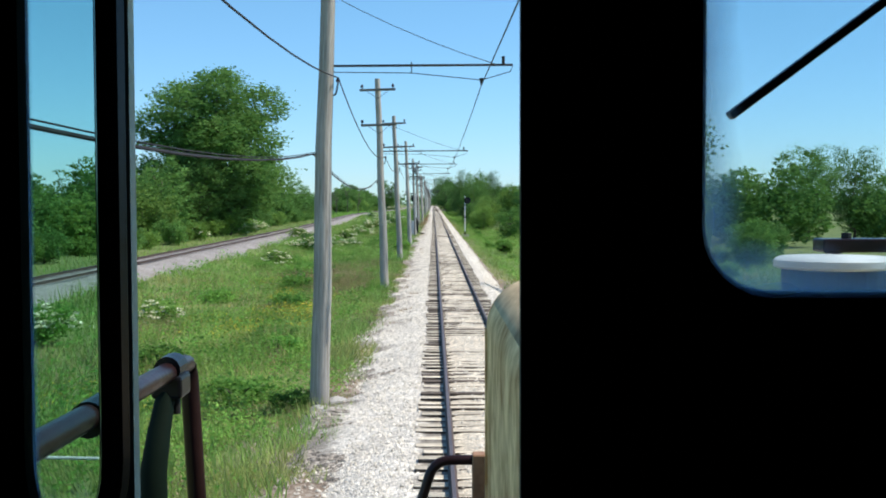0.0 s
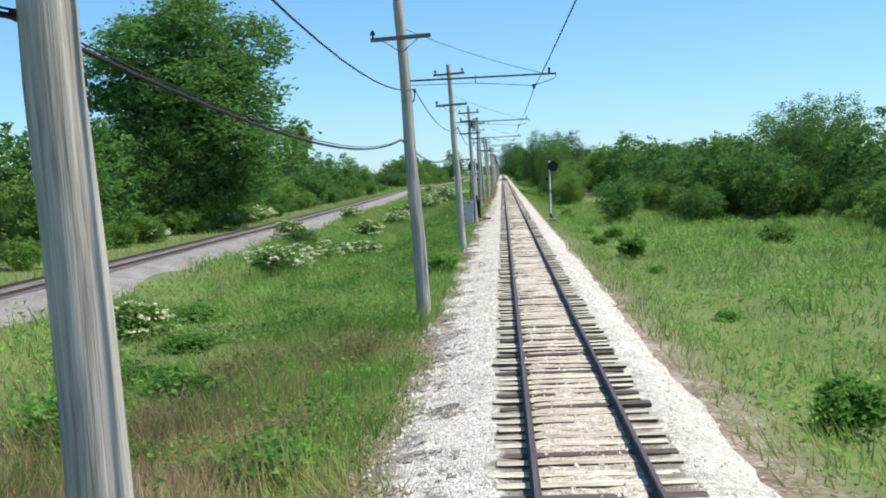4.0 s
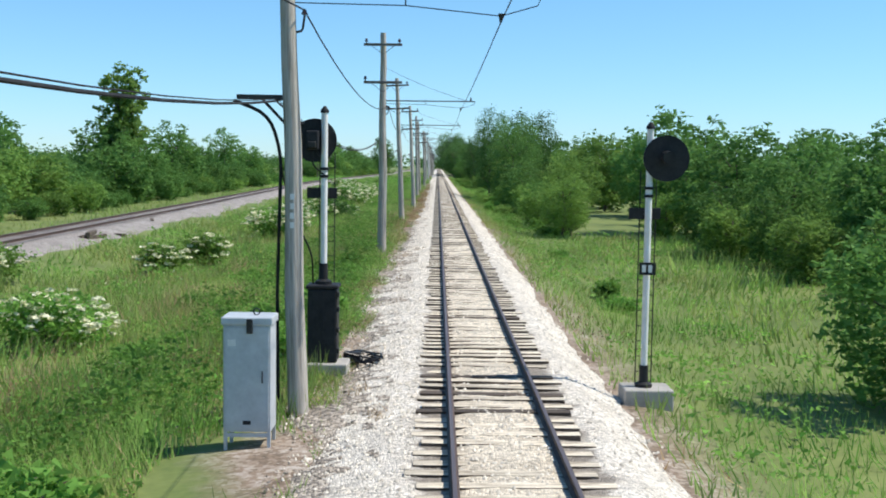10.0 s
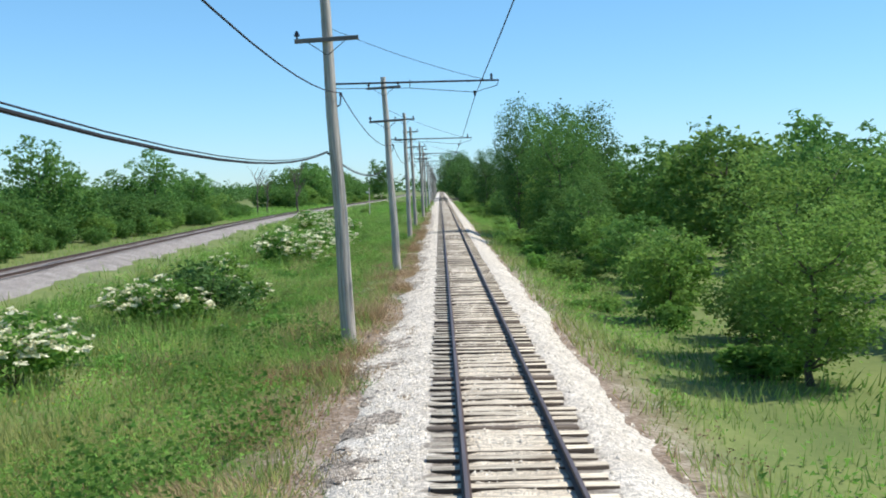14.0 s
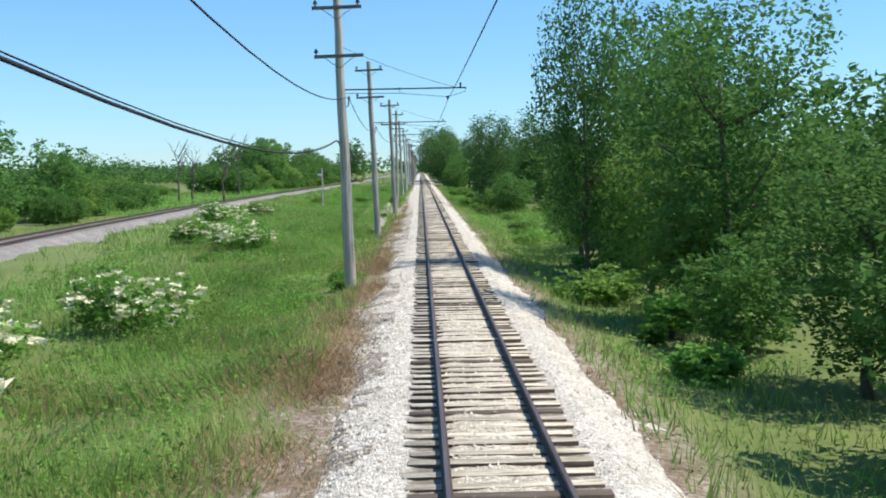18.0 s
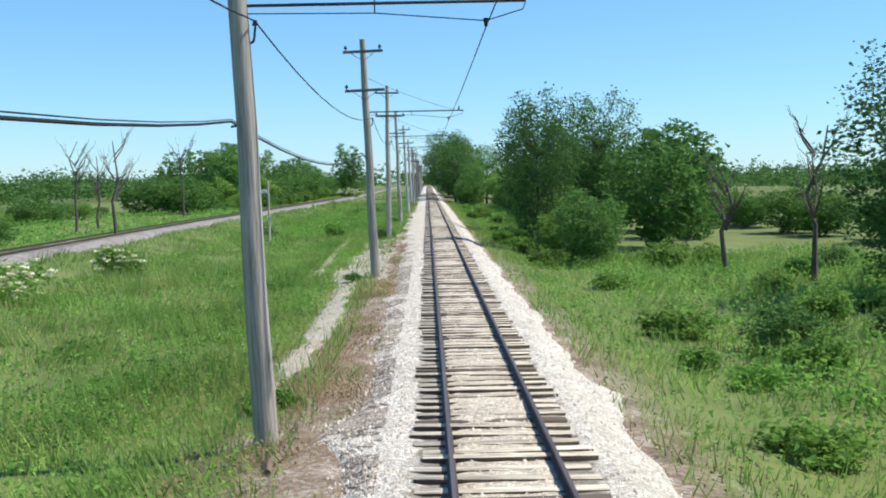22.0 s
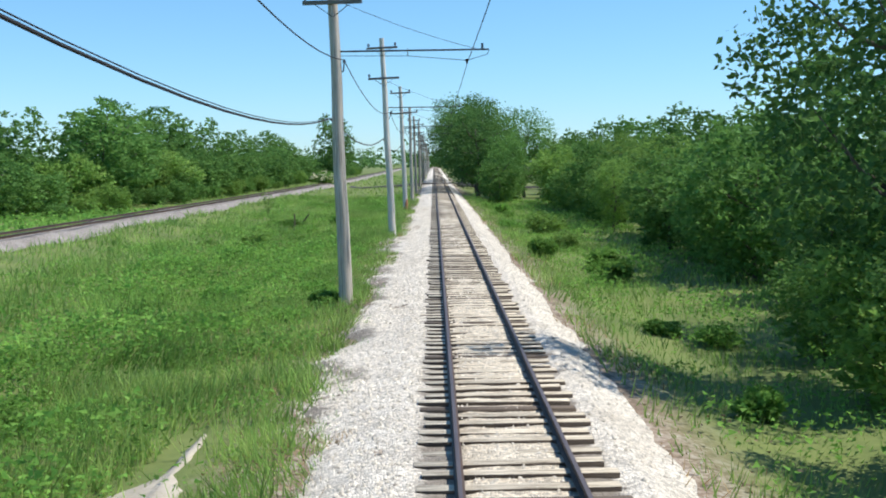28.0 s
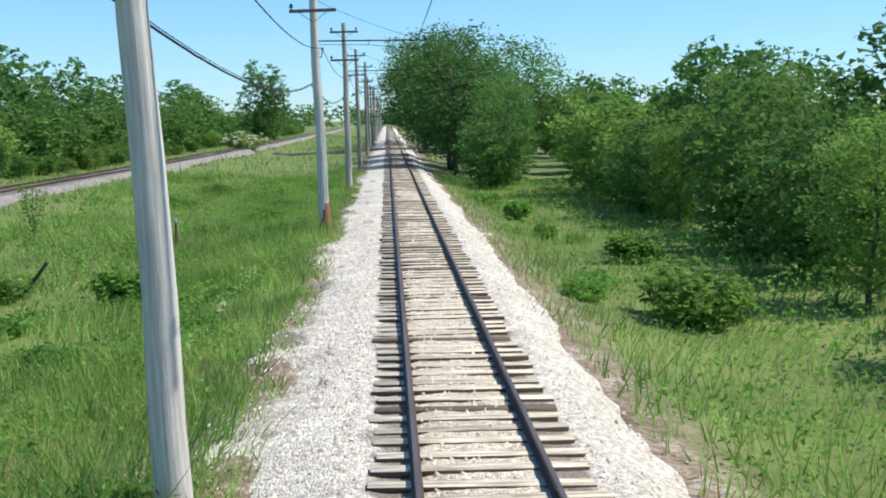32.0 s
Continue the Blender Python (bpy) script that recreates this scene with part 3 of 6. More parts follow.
# ---- trees and shrubs ----
def leaf_cards(centres, size, rng, flat=0.35, whole=False):
    """Small pointed leaves about the centres: one triangle each, or a whole rhombic leaf."""
    n = len(centres)
    a = rng.normal(size=(n, 3))
    a[:, 2] *= flat
    a /= np.linalg.norm(a, axis=1)[:, None] + 1e-9
    b = np.cross(a, rng.normal(size=(n, 3)))
    b /= np.linalg.norm(b, axis=1)[:, None] + 1e-9
    s = size * rng.uniform(0.6, 1.4, (n, 1))
    if whole:
        v = np.stack([centres - a * s, centres + (b * 0.58 - a * 0.15) * s, centres + a * s * 1.1, centres - (b * 0.58 + a * 0.15) * s], 1).reshape(-1, 3)
        return v, np.arange(4 * n).reshape(n, 4)
    v = np.stack([centres - a * s * 0.9 - b * s * 0.62, centres - a * s * 0.9 + b * s * 0.62, centres + a * s * 1.15], 1).reshape(-1, 3)
    return v, np.arange(3 * n).reshape(n, 3)


def crown_points(lobes, clumps, per, rng, spread):
    """Points in clumps near the skin of ellipsoid lobes (x, y, z, rx, ry, rz)."""
    lobes = np.asarray(lobes, float)
    w = lobes[:, 3] * lobes[:, 4] + lobes[:, 4] * lobes[:, 5]
    pick = rng.choice(len(lobes), clumps, p=w / w.sum())
    d = rng.normal(size=(clumps, 3))
    d /= np.linalg.norm(d, axis=1)[:, None]
    r = rng.uniform(0.55, 1.08, (clumps, 1))
    c = lobes[pick, :3] + d * r * lobes[pick, 3:]
    pts = np.repeat(c, per, 0) + rng.normal(size=(clumps * per, 3)) * np.array([spread, spread, spread * 0.55])
    return pts[pts[:, 2] > 0.05]


def limbs_bm(height, lobes, radius):
    bm = bmesh.new()
    top = height * 0.72
    pts = [(0.04 * height * math.sin(i * 0.9) * (i / 6) * 0.5, 0.02 * height * math.sin(i * 1.3), -0.4 + (top + 0.4) * i / 6) for i in range(7)]
    add_tube(bm, pts, [radius * (1.25 if i == 0 else 1 - 0.72 * i / 6) for i in range(7)], 8)
    for lobe in lobes:
        k = min(5, max(1, int(6 * (lobe[2] - lobe[5] * 0.6) / top)))
        a, b = Vector(pts[k]), Vector(lobe[:3])
        mid = a.lerp(b, 0.5) + Vector((0, 0, -0.03 * height))
        add_tube(bm, [a, mid, b], [radius * 0.42, radius * 0.28, radius * 0.1], 4)
    return bm


def tree_mesh(seed, height, width, leaf, clumps, per, low=0.2, lean=0.0, whole=False, uneven=0.0):
    rng = np.random.default_rng(seed)
    # a rounded crown: lobes all over an egg-shaped skin, and a few on the axis to fill it
    lobes = []
    n, mid, tall = 24, height * (low + 1) / 2, height * (1 - low) / 2
    for i in range(n):
        f = -1 + 2 * (i + 0.5) / n
        ring = math.sqrt(1 - f * f) ** 0.55 * (1.0 if f > -0.2 else 1.0 - 0.45 * (-0.2 - f))
        reach = width * 0.5 * 0.70 * ring * rng.uniform(0.82 - uneven, 1.12 + uneven * 0.5)
        a = i * 2.4 + rng.uniform(-0.35, 0.35)
        r = width * rng.uniform(0.115, 0.185)
        lobes.append((reach * math.cos(a) + lean * f, reach * math.sin(a), mid + f * (tall - r * 0.7) + height * rng.uniform(-0.02, 0.02), r, r, r * rng.uniform(0.75, 1.0)))
    for f in (-0.5, -0.05, 0.4):
        lobes.append((0, 0, mid + f * tall, width * 0.24, width * 0.24, tall * 0.34))
    pts = crown_points(lobes, clumps, per, rng, width * 0.035)
    v, f = leaf_cards(pts, leaf, rng, whole=whole)
    bm = limbs_bm(height, lobes[:n:2], height * 0.018)
    trunk = bpy.data.meshes.new("trunk")
    bm.to_mesh(trunk)
    bm.free()
    trunk.polygons.foreach_set("use_smooth", np.ones(len(trunk.polygons), bool))
    return raw_mesh("crown", v, f), trunk


def make_tree(kind, leaf_mat, label, category="tree"):
    crown, trunk = kind
    t = thing("tree" if category == "tree" else "shrub", label, category, (0, 0, -500))
    attach(new("trunk", trunk.copy()), M["bark"], t)
    attach(new("crown", crown.copy()), leaf_mat, t)
    return t


def bush_mesh(seed, height, width, leaf, clumps, per):
    rng = np.random.default_rng(seed)
    lobes = []
    for a in np.arange(0, 6.2, 0.7):
        out, r = width * rng.uniform(0.12, 0.40), width * rng.uniform(0.12, 0.25)
        lobes.append((out * math.cos(a), out * math.sin(a), height * rng.uniform(0.25, 0.62), r, r * rng.uniform(0.7, 1.2), height * rng.uniform(0.22, 0.42)))
    lobes.append((width * rng.uniform(-0.1, 0.1), width * rng.uniform(-0.1, 0.1), height * 0.62, width * 0.24, width * 0.22, height * 0.36))
    pts = crown_points(lobes, clumps, per, rng, width * 0.05)
    v, f = leaf_cards(pts, leaf, rng)
    bm = bmesh.new()
    for i in range(7):
        a = i * 0.9
        add_tube(bm, [(0, 0, -0.25), (0, 0, -0.1), (width * 0.13 * math.cos(a), width * 0.13 * math.sin(a), height * 0.4), (width * 0.3 * math.cos(a), width * 0.3 * math.sin(a), height * 0.7)], [0.03, 0.03, 0.022, 0.008], 5)
    bmesh.ops.remove_doubles(bm, verts=bm.verts[:], dist=0.012)
    stems = bpy.data.meshes.new("stem")
    bm.to_mesh(stems)
    bm.free()
    return raw_mesh("crown", v, f), stems, lobes


def blossom_mesh(seed, lobes, heads, leaf):
    """Flat white umbels on the upper skin of a bush."""
    rng = np.random.default_rng(seed)
    lobes = np.asarray(lobes)
    pick = rng.integers(0, len(lobes), heads)
    d = rng.normal(size=(heads, 3))
    d[:, 2] = np.abs(d[:, 2]) * 0.75 - 0.18
    d /= np.linalg.norm(d, axis=1)[:, None]
    c = lobes[pick, :3] + d * lobes[pick, 3:] * 1.16
    per = 14
    pts = np.repeat(c, per, 0) + rng.normal(size=(heads * per, 3)) * np.array([leaf * 0.42, leaf * 0.42, leaf * 0.13])
    v, f = leaf_cards(pts, leaf * 0.45, rng, 0.1)
    return raw_mesh("blossom", v, f)


TREES = {
    "tall": tree_mesh(1, 26, 20, 0.21, 4200, 17, 0.0, uneven=0.22),
    "round_a": tree_mesh(2, 11, 9, 0.105, 1250, 11, 0.10, whole=True),
    "round_b": tree_mesh(3, 10, 8, 0.105, 1150, 11, 0.08, whole=True),
    "slim": tree_mesh(4, 12, 5.5, 0.22, 480, 11, 0.14),
    "low_a": tree_mesh(5, 6.5, 6.5, 0.135, 500, 11, 0.0),
    "low_b": tree_mesh(6, 5.5, 6.0, 0.13, 500, 11, 0.0),
    "far_a": tree_mesh(12, 11, 9, 0.20, 430, 13, 0.0),
    "far_b": tree_mesh(13, 10, 8, 0.19, 420, 13, 0.0),
    "far_c": tree_mesh(15, 6.0, 8.5, 0.18, 400, 13, -0.02),
}
PROTO = {}
for key, base, leaf, words in (("tall", "tall", "leaf_a", "tall full-grown cottonwood tree with dense dark green leaves"),
                               ("round_a", "round_a", "leaf_c", "broad dark green tree at the edge of the line"),
                               ("round_b", "round_b", "leaf_a", "rounded green tree standing in a row of trees"),
                               ("round_c", "round_a", "leaf_a", "broad green leafy tree at the edge of the line"),
                               ("round_d", "round_b", "leaf_b", "rounded light green willow tree beside the line"),
                               ("slim", "slim", "leaf_b", "slender light green young tree beside the meadow"),
                               ("low_a", "low_a", "leaf_a", "low bushy green tree beside the track"),
                               ("low_b", "low_b", "leaf_b", "low bushy light green tree beside the track"),
                               ("far_a", "far_a", "leaf_a", "broad green tree in the hedgerow across the meadow"),
                               ("far_b", "far_b", "leaf_c", "dark green tree in the hedgerow across the meadow"),
                               ("far_c", "far_c", "leaf_a", "low bushy tree in the hedgerow across the meadow"),
                               ("far_d", "far_c", "leaf_b", "light green bushy tree in the hedgerow")):
    PROTO[key] = make_tree(TREES[base], M[leaf], words)

BUSH = {}
for key, leaf, h, w, words, flowers in (("elder_a", "leaf_weed", 1.75, 3.2, "elder shrub covered with flat white blossom in the meadow", 125), ("elder_b", "leaf_b", 1.6, 2.6, "green elder shrub with some white blossom in the meadow", 60),
                                        ("shrub_a", "leaf_b", 1.5, 2.2, "dense green leafy shrub in the meadow", 0), ("shrub_b", "leaf_weed", 1.2, 1.5, "light green leafy shrub beside the ballast", 0), ("weed", "leaf_weed", 0.62, 1.5, "knee-high clump of broad-leaved green weeds", 0), ("dock", "leaf_dock", 0.7, 1.5, "thigh-high clump of dark green dock weeds", 0), ("shrub_c", "leaf_c", 1.9, 3.2, "dense dark green elder shrub without blossom", 0)):
    crown, stems, lobes = bush_mesh(sum(map(ord, key)), h, w, 0.08 if h > 1 else 0.05, 300 if h > 1 else 190, 8)
    s = thing("shrub" if h > 1 else "weed_clump", words, "shrub" if h > 1 else "weeds", (0, 0, -500))
    attach(new("stem", stems), M["bark"], s)
    attach(new("crown", crown), M[leaf], s)
    if flowers:
        attach(new("blossom", blossom_mesh(5, lobes, flowers, 0.165)), M["flower"], s, "flat white flower heads")
    BUSH[key] = s


def plant(proto, x, y, size=1.0, turn=0.0, tall=1.0, group=""):
    z = float(ground_z(x, y)) - 0.05
    m = pose(x, y, z, 0, 0, turn) @ Matrix.Diagonal((size, size, size * tall, 1))
    t = copy_thing(proto, m)
    t.matrix_basis = m
    return tagged(t, group=group)


LEAVES = {k: np.array([v.co for v in crown.vertices]).reshape(-1, 3, 3) for k, (crown, _) in TREES.items() if k.startswith("far")}
REST = []


def plant_rest(kind, x, y, size, turn, tall, thin=1):
    """Adds a tree of the far rows to the one mesh that holds them all."""
    leaves = LEAVES[kind if kind != "far_d" else "far_c"][::thin]
    mid = leaves.mean(1, keepdims=True)
    leaves = mid + (leaves - mid) * (1.0 if thin == 1 else 1.3)
    c, s = math.cos(radians(turn)) * size, math.sin(radians(turn)) * size
    REST.append(np.stack([x + leaves[..., 0] * c - leaves[..., 1] * s, y + leaves[..., 0] * s + leaves[..., 1] * c, float(ground_z(x, y)) + leaves[..., 2] * size * tall], -1).reshape(-1, 3))


rnd = random.Random(11)
# specimen trees: kind, x, y, size, height factor
for kind, x, y, s, tall in (("tall", -32.2, 156.5, 1.14, 0.79), ("round_c", -32.5, 149, 1.0, 1.05), ("round_a", -29.0, 152, 0.85, 1.1), ("round_c", -37, 150, 1.05, 1.0), ("tall", -58, 126.4, 0.62, 1.0), ("slim", -39.8, 258.0, 1.2, 1.15), ("slim", -42.5, 262, 0.85, 1.0),
                            ("round_c", 48.4, 145.0, 1.0, 1.15), ("round_a", 55.2, 147.0, 1.0, 1.15), ("low_a", 37.5, 143.0, 1.0, 1.0), ("round_d", 9.6, 54.6, 0.85, 1.3), ("round_d", 10.6, 59.2, 0.85, 1.3), ("low_a", 9.0, 143.7, 0.7, 1.0),
                            ("round_c", 29, 161.2, 1.0, 1.0), ("round_c", 34, 166.7, 1.1, 1.0), ("round_c", 31, 177.7, 1.0, 1.0),
                            ("round_c", 8.6, 260.6, 0.85, 1.15), ("round_a", 6.1, 273.2, 0.58, 2.08), ("round_c", 9.8, 276.8, 0.95, 1.2), ("round_a", 12.5, 280.0, 1.0, 1.2), ("round_a", 18.8, 321.0, 0.95, 1.0), ("round_a", 6.6, 353.9, 0.70, 1.48), ("round_a", 9.4, 379.2, 0.85, 1.32), ("round_a", 16, 387.3, 1.0, 1.25),
                            ("low_a", 6.6, 486.0, 0.9, 1.1), ("round_b", 7.8, 492.8, 0.85, 1.05), ("round_a", 4.8, 501.3, 1.45, 0.80), ("round_c", 11.6, 510.4, 1.2, 0.95), ("round_a", 5.2, 515.2, 1.45, 0.82), ("round_a", 6.4, 530.2, 1.35, 1.05), ("round_a", 5.0, 577.8, 1.6, 1.05), ("round_a", 5.0, 593.0, 1.6, 1.05), ("round_a", 7.0, 611.5, 1.4, 1.05),
                            ("far_a", -27, 642.9, 1.3, 1.2)):
    plant(PROTO[kind], x, y, s, rnd.uniform(0, 360), tall)
# hedgerow beyond the other line
y, row = 20.0, 0
while y < 800:
    gap = 369 < y < 442
    row += 1
    for back in (0, 1, 2):
        if back == 1 and row % 3 == 0:
            continue
        kind = rnd.choice(["far_a", "far_b", "far_a", "far_c", "far_d"]) if back else rnd.choice(["far_c", "far_d", "far_a", "far_c"])
        if back == 2:
            # low scrub along the foot of the hedgerow
            plant(PROTO[rnd.choice(["far_c", "far_d"])], float(other_x(y)) - (9.2 if not gap else 24) - rnd.uniform(0, 2.2), y + rnd.uniform(-2, 2), rnd.uniform(0.32, 0.55), rnd.uniform(0, 360), rnd.uniform(0.7, 1.1), "hedgerow scrub")
            continue
        if gap:
            kind = "far_c"
        if y > 500 or back:
            plant_rest(kind, float(other_x(y)) - 12.5 - 6.5 * back - rnd.uniform(0, 3) - (16 if gap else 0), y + rnd.uniform(-2, 2), rnd.uniform(0.65, 0.95) * (0.62 if gap else 1.42 if 442 < y < 660 else 1), rnd.uniform(0, 360), rnd.uniform(0.8, 1.1), 2)
            continue
        plant(PROTO[kind], float(other_x(y)) - 12.5 - 6.5 * back - rnd.uniform(0, 3) - (16 if gap else 0), y + rnd.uniform(-2, 2), rnd.uniform(0.65, 0.95) * (0.62 if gap else 1.42 if 442 < y < 660 else 1), rnd.uniform(0, 360), rnd.uniform(0.8, 1.1), "hedgerow trees")
    y += rnd.uniform(5.5, 8.5) if y < 560 else 14
# trees and bushes beside the track
y = 200.0
while y < 700:
    if 296 < y < 342:
        y = 342
    open_ground = 388 < y < 486
    kind = rnd.choice(["low_a", "low_b", "low_b", "low_a", "round_d", "round_b"])
    x = rnd.uniform(7.6, 9.5) if not open_ground else rnd.uniform(12, 15)
    plant(PROTO[kind], x, y, rnd.uniform(0.5, 0.8) * (1.0 if not open_ground else 1.6 if kind[0] == "l" else 1.0), rnd.uniform(0, 360), rnd.uniform(0.8, 1.05), "trees beside the track")
    y += rnd.uniform(4.0, 6.5) if y < 486 else 11
y = 142.0
while y < 204:
    # a thicket between the field and the trees
    plant(PROTO[rnd.choice(["low_b", "low_a", "low_b"])], rnd.uniform(15, 19), y, rnd.uniform(0.5, 0.75), rnd.uniform(0, 360), rnd.uniform(0.8, 1.1), "thicket across the field")
    plant(PROTO["low_a"], rnd.uniform(20, 26), y + 1.5, rnd.uniform(0.9, 1.25), rnd.uniform(0, 360), 1.0, "thicket across the field")
    y += rnd.uniform(3.4, 5.0)
y = 300.0
while y < 345:
    # scrub and bushes in a clearing
    plant(BUSH[rnd.choice(["shrub_a", "shrub_b", "shrub_c", "shrub_a"])], rnd.uniform(9, 21), y, rnd.uniform(0.8, 1.4), rnd.uniform(0, 360), rnd.uniform(0.8, 1.1), "scrub in the clearing")
    plant(PROTO[rnd.choice(["low_a", "low_b"])], rnd.uniform(26, 33), y, rnd.uniform(0.6, 0.85), rnd.uniform(0, 360), rnd.uniform(0.8, 1.0), "scrub in the clearing")
    y += rnd.uniform(2.6, 4.0)
y = 197.0
while y < 576:
    if 303 < y < 356:
        y = 356
    plant(PROTO[rnd.choice(["low_a", "low_b", "low_a"])], rnd.uniform(16, 24), y, rnd.uniform(1.2, 1.6), rnd.uniform(0, 360), 1.0, "trees behind the bushes")
    y += rnd.uniform(10, 14)
y = 40.0
while y < 320:
    far_side = y < 120
    if y > 270:
        plant_rest(rnd.choice(["far_c", "far_b"]), rnd.uniform(36, 46), y + 40, rnd.uniform(0.6, 0.85), rnd.uniform(0, 360), 0.9)
        plant_rest("far_c", rnd.uniform(30, 37), y + 75, rnd.uniform(0.55, 0.8), rnd.uniform(0, 360), 0.9)
    plant_rest(rnd.choice(["far_a", "far_b", "far_c"]), rnd.uniform(52, 60) if far_side else rnd.uniform(31, 40), y + (40 if far_side else 0), rnd.uniform(0.7, 1.0), rnd.uniform(0, 360), 1.0, 2)
    y += rnd.uniform(4.5, 7)
y = 84.0
while y < 150:
    # low scrub across the field
    plant(PROTO[rnd.choice(["low_b", "low_a", "low_a"])], 27 + 3 * math.sin(y * 0.2) + rnd.uniform(-1.5, 1.5), y, rnd.uniform(0.45, 0.72), rnd.uniform(0, 360), rnd.uniform(0.8, 1.0), "scrub across the field")
    y += rnd.uniform(3.0, 4.4)
# shrubs in the meadow: kind, x, y, size
for kind, x, y, s in (("elder_a", -13.9, 35.8, 0.8), ("elder_b", -11.6, 41.9, 0.8), ("elder_a", -31, 139.2, 1.0), ("elder_a", -29, 173.1, 1.2), ("elder_b", -11.1, 129.9, 1.0), ("elder_a", -12.6, 107.0, 1.0), ("elder_a", -10.7, 109.6, 0.95), ("elder_b", -9.2, 112.2, 0.9), ("elder_a", -14.6, 109.5, 0.8), ("shrub_c", -14.9, 122.0, 0.8), ("elder_a", -11.5, 199.8, 1.1), ("elder_b", -12.4, 166.9, 0.9),
                      ("elder_a", -10.7, 148.5, 0.9), ("elder_b", -11.2, 170.0, 1.0), ("elder_a", -11.3, 212.0, 1.15), ("elder_b", -9.2, 217.5, 1.0), ("elder_b", -16.9, 160.4, 0.9), ("shrub_a", -10.0, 217.1, 1.3), ("shrub_c", -9.8, 214.2, 1.3), ("elder_b", -12.6, 231.0, 1.0), ("elder_a", -10.9, 189.8, 1.25), ("elder_a", -11.6, 249.7, 1.3), ("elder_b", -13.4, 254.7, 1.2), ("elder_a", -9.6, 257.7, 1.1),
                      ("elder_a", -12.3, 292.9, 1.2), ("elder_a", -10.9, 288.5, 1.0), ("elder_b", -16.3, 299.6, 1.1), ("elder_a", -18.6, 322.1, 1.2), ("elder_b", -17, 334.7, 1.1), ("elder_a", -20.5, 557.4, 1.6), ("elder_a", -22, 565.2, 1.5), ("weed", -5.6, 32.5, 1.2), ("weed", -8.2, 57.9, 1.6), ("weed", -7.4, 48.6, 1.5),
                      ("weed", -6.2, 134.1, 1.7), ("weed", -4.9, 131.2, 1.5), ("shrub_b", -5.2, 148.3, 0.9), ("weed", -4.5, 144.7, 1.6), ("shrub_b", -4.25, 151.4, 0.9), ("shrub_a", -4.25, 360.4, 0.75), ("shrub_b", -4.35, 389.0, 0.6), ("shrub_b", -3.6, 93.6, 0.9), ("shrub_b", -8.5, 365.7, 1.0), ("elder_b", -16.5, 127.1, 1.0), ("elder_a", -28.5, 160.6, 1.2), ("elder_a", -10.5, 242.5, 1.4), ("weed", -3.9, 178.9, 0.8), ("weed", -4.1, 268.4, 1.0), ("weed", -4.2, 299.8, 0.9), ("shrub_a", -14.5, 369.3, 0.9), ("shrub_b", -9.2, 373.2, 1.0), ("shrub_a", -11, 416.4, 0.9), ("shrub_b", -8, 435.1, 1.0), ("weed", -9.4, 68.2, 1.8), ("weed", -8.0, 70.5, 1.6), ("elder_b", -12.5, 81.4, 0.9), ("elder_a", -12.0, 100.3, 0.9)):
    plant(BUSH[kind], x, y, s, rnd.uniform(0, 360), 0.75 if 105 < y < 114 else 1.0, "shrubs in the meadow")
for y in (152.8, 155.5, 157.1, 159.8, 162.5, 164.7, 167.4):
    plant(BUSH["weed"], -4.1 - rnd.uniform(0, 0.9), y, rnd.uniform(0.9, 1.3), rnd.uniform(0, 360), 1.0, "weeds in the meadow")
for x, y, size in ((-4.0, 23.6, 0.7), (-3.95, 80.1, 0.6), (-4.35, 327.5, 0.7), (-4.2, 388.8, 0.8), (-3.95, 418.6, 0.55), (-4.0, 203.8, 0.55), (-4.05, 265.8, 0.6)):
    plant(BUSH["dock"], x, y, size, rnd.uniform(0, 360), 1.0, "weeds at the pole feet")
for i in range(130):
    y = rnd.uniform(14, 486)
    if 298 < y < 372:
        continue
    plant(BUSH["weed" if i % 5 else "dock"], -rnd.uniform(4.6, 14), y, rnd.uniform(0.7, 1.6), rnd.uniform(0, 360), rnd.uniform(0.55, 0.9), "weeds in the meadow")
for i in range(40):
    plant(BUSH[rnd.choice(["weed", "weed", "shrub_b"])], rnd.uniform(4.0, 7.0), rnd.uniform(40, 486), rnd.uniform(0.6, 1.2), rnd.uniform(0, 360), 1.0, "weeds beside the track")
for i in range(26):
    plant(BUSH[rnd.choice(["shrub_b", "shrub_a", "shrub_b"])], rnd.uniform(5.3, 7.4), 200 + i * 10.5 + rnd.uniform(-4, 4), rnd.uniform(0.7, 1.5), rnd.uniform(0, 360), rnd.uniform(0.55, 0.95), "shrubs beside the track")
for i in range(12):
    plant(BUSH[rnd.choice(["shrub_a", "shrub_b", "elder_b"])], rnd.uniform(14, 28), rnd.uniform(40, 190), rnd.uniform(0.7, 1.3), rnd.uniform(0, 360), 1.0, "shrubs in the field")
v = np.concatenate(REST)
rest = attach(new("further_trees", raw_mesh("further_trees", v, np.arange(len(v)).reshape(-1, 3))), M["leaf_a"])
tagged(rest, "further rows of green trees behind the hedgerow and across the field", "trees", kind="stuff")
for proto in (*PROTO.values(), *BUSH.values()):
    for o in (*proto.children_recursive, proto):
        bpy.data.objects.remove(o)


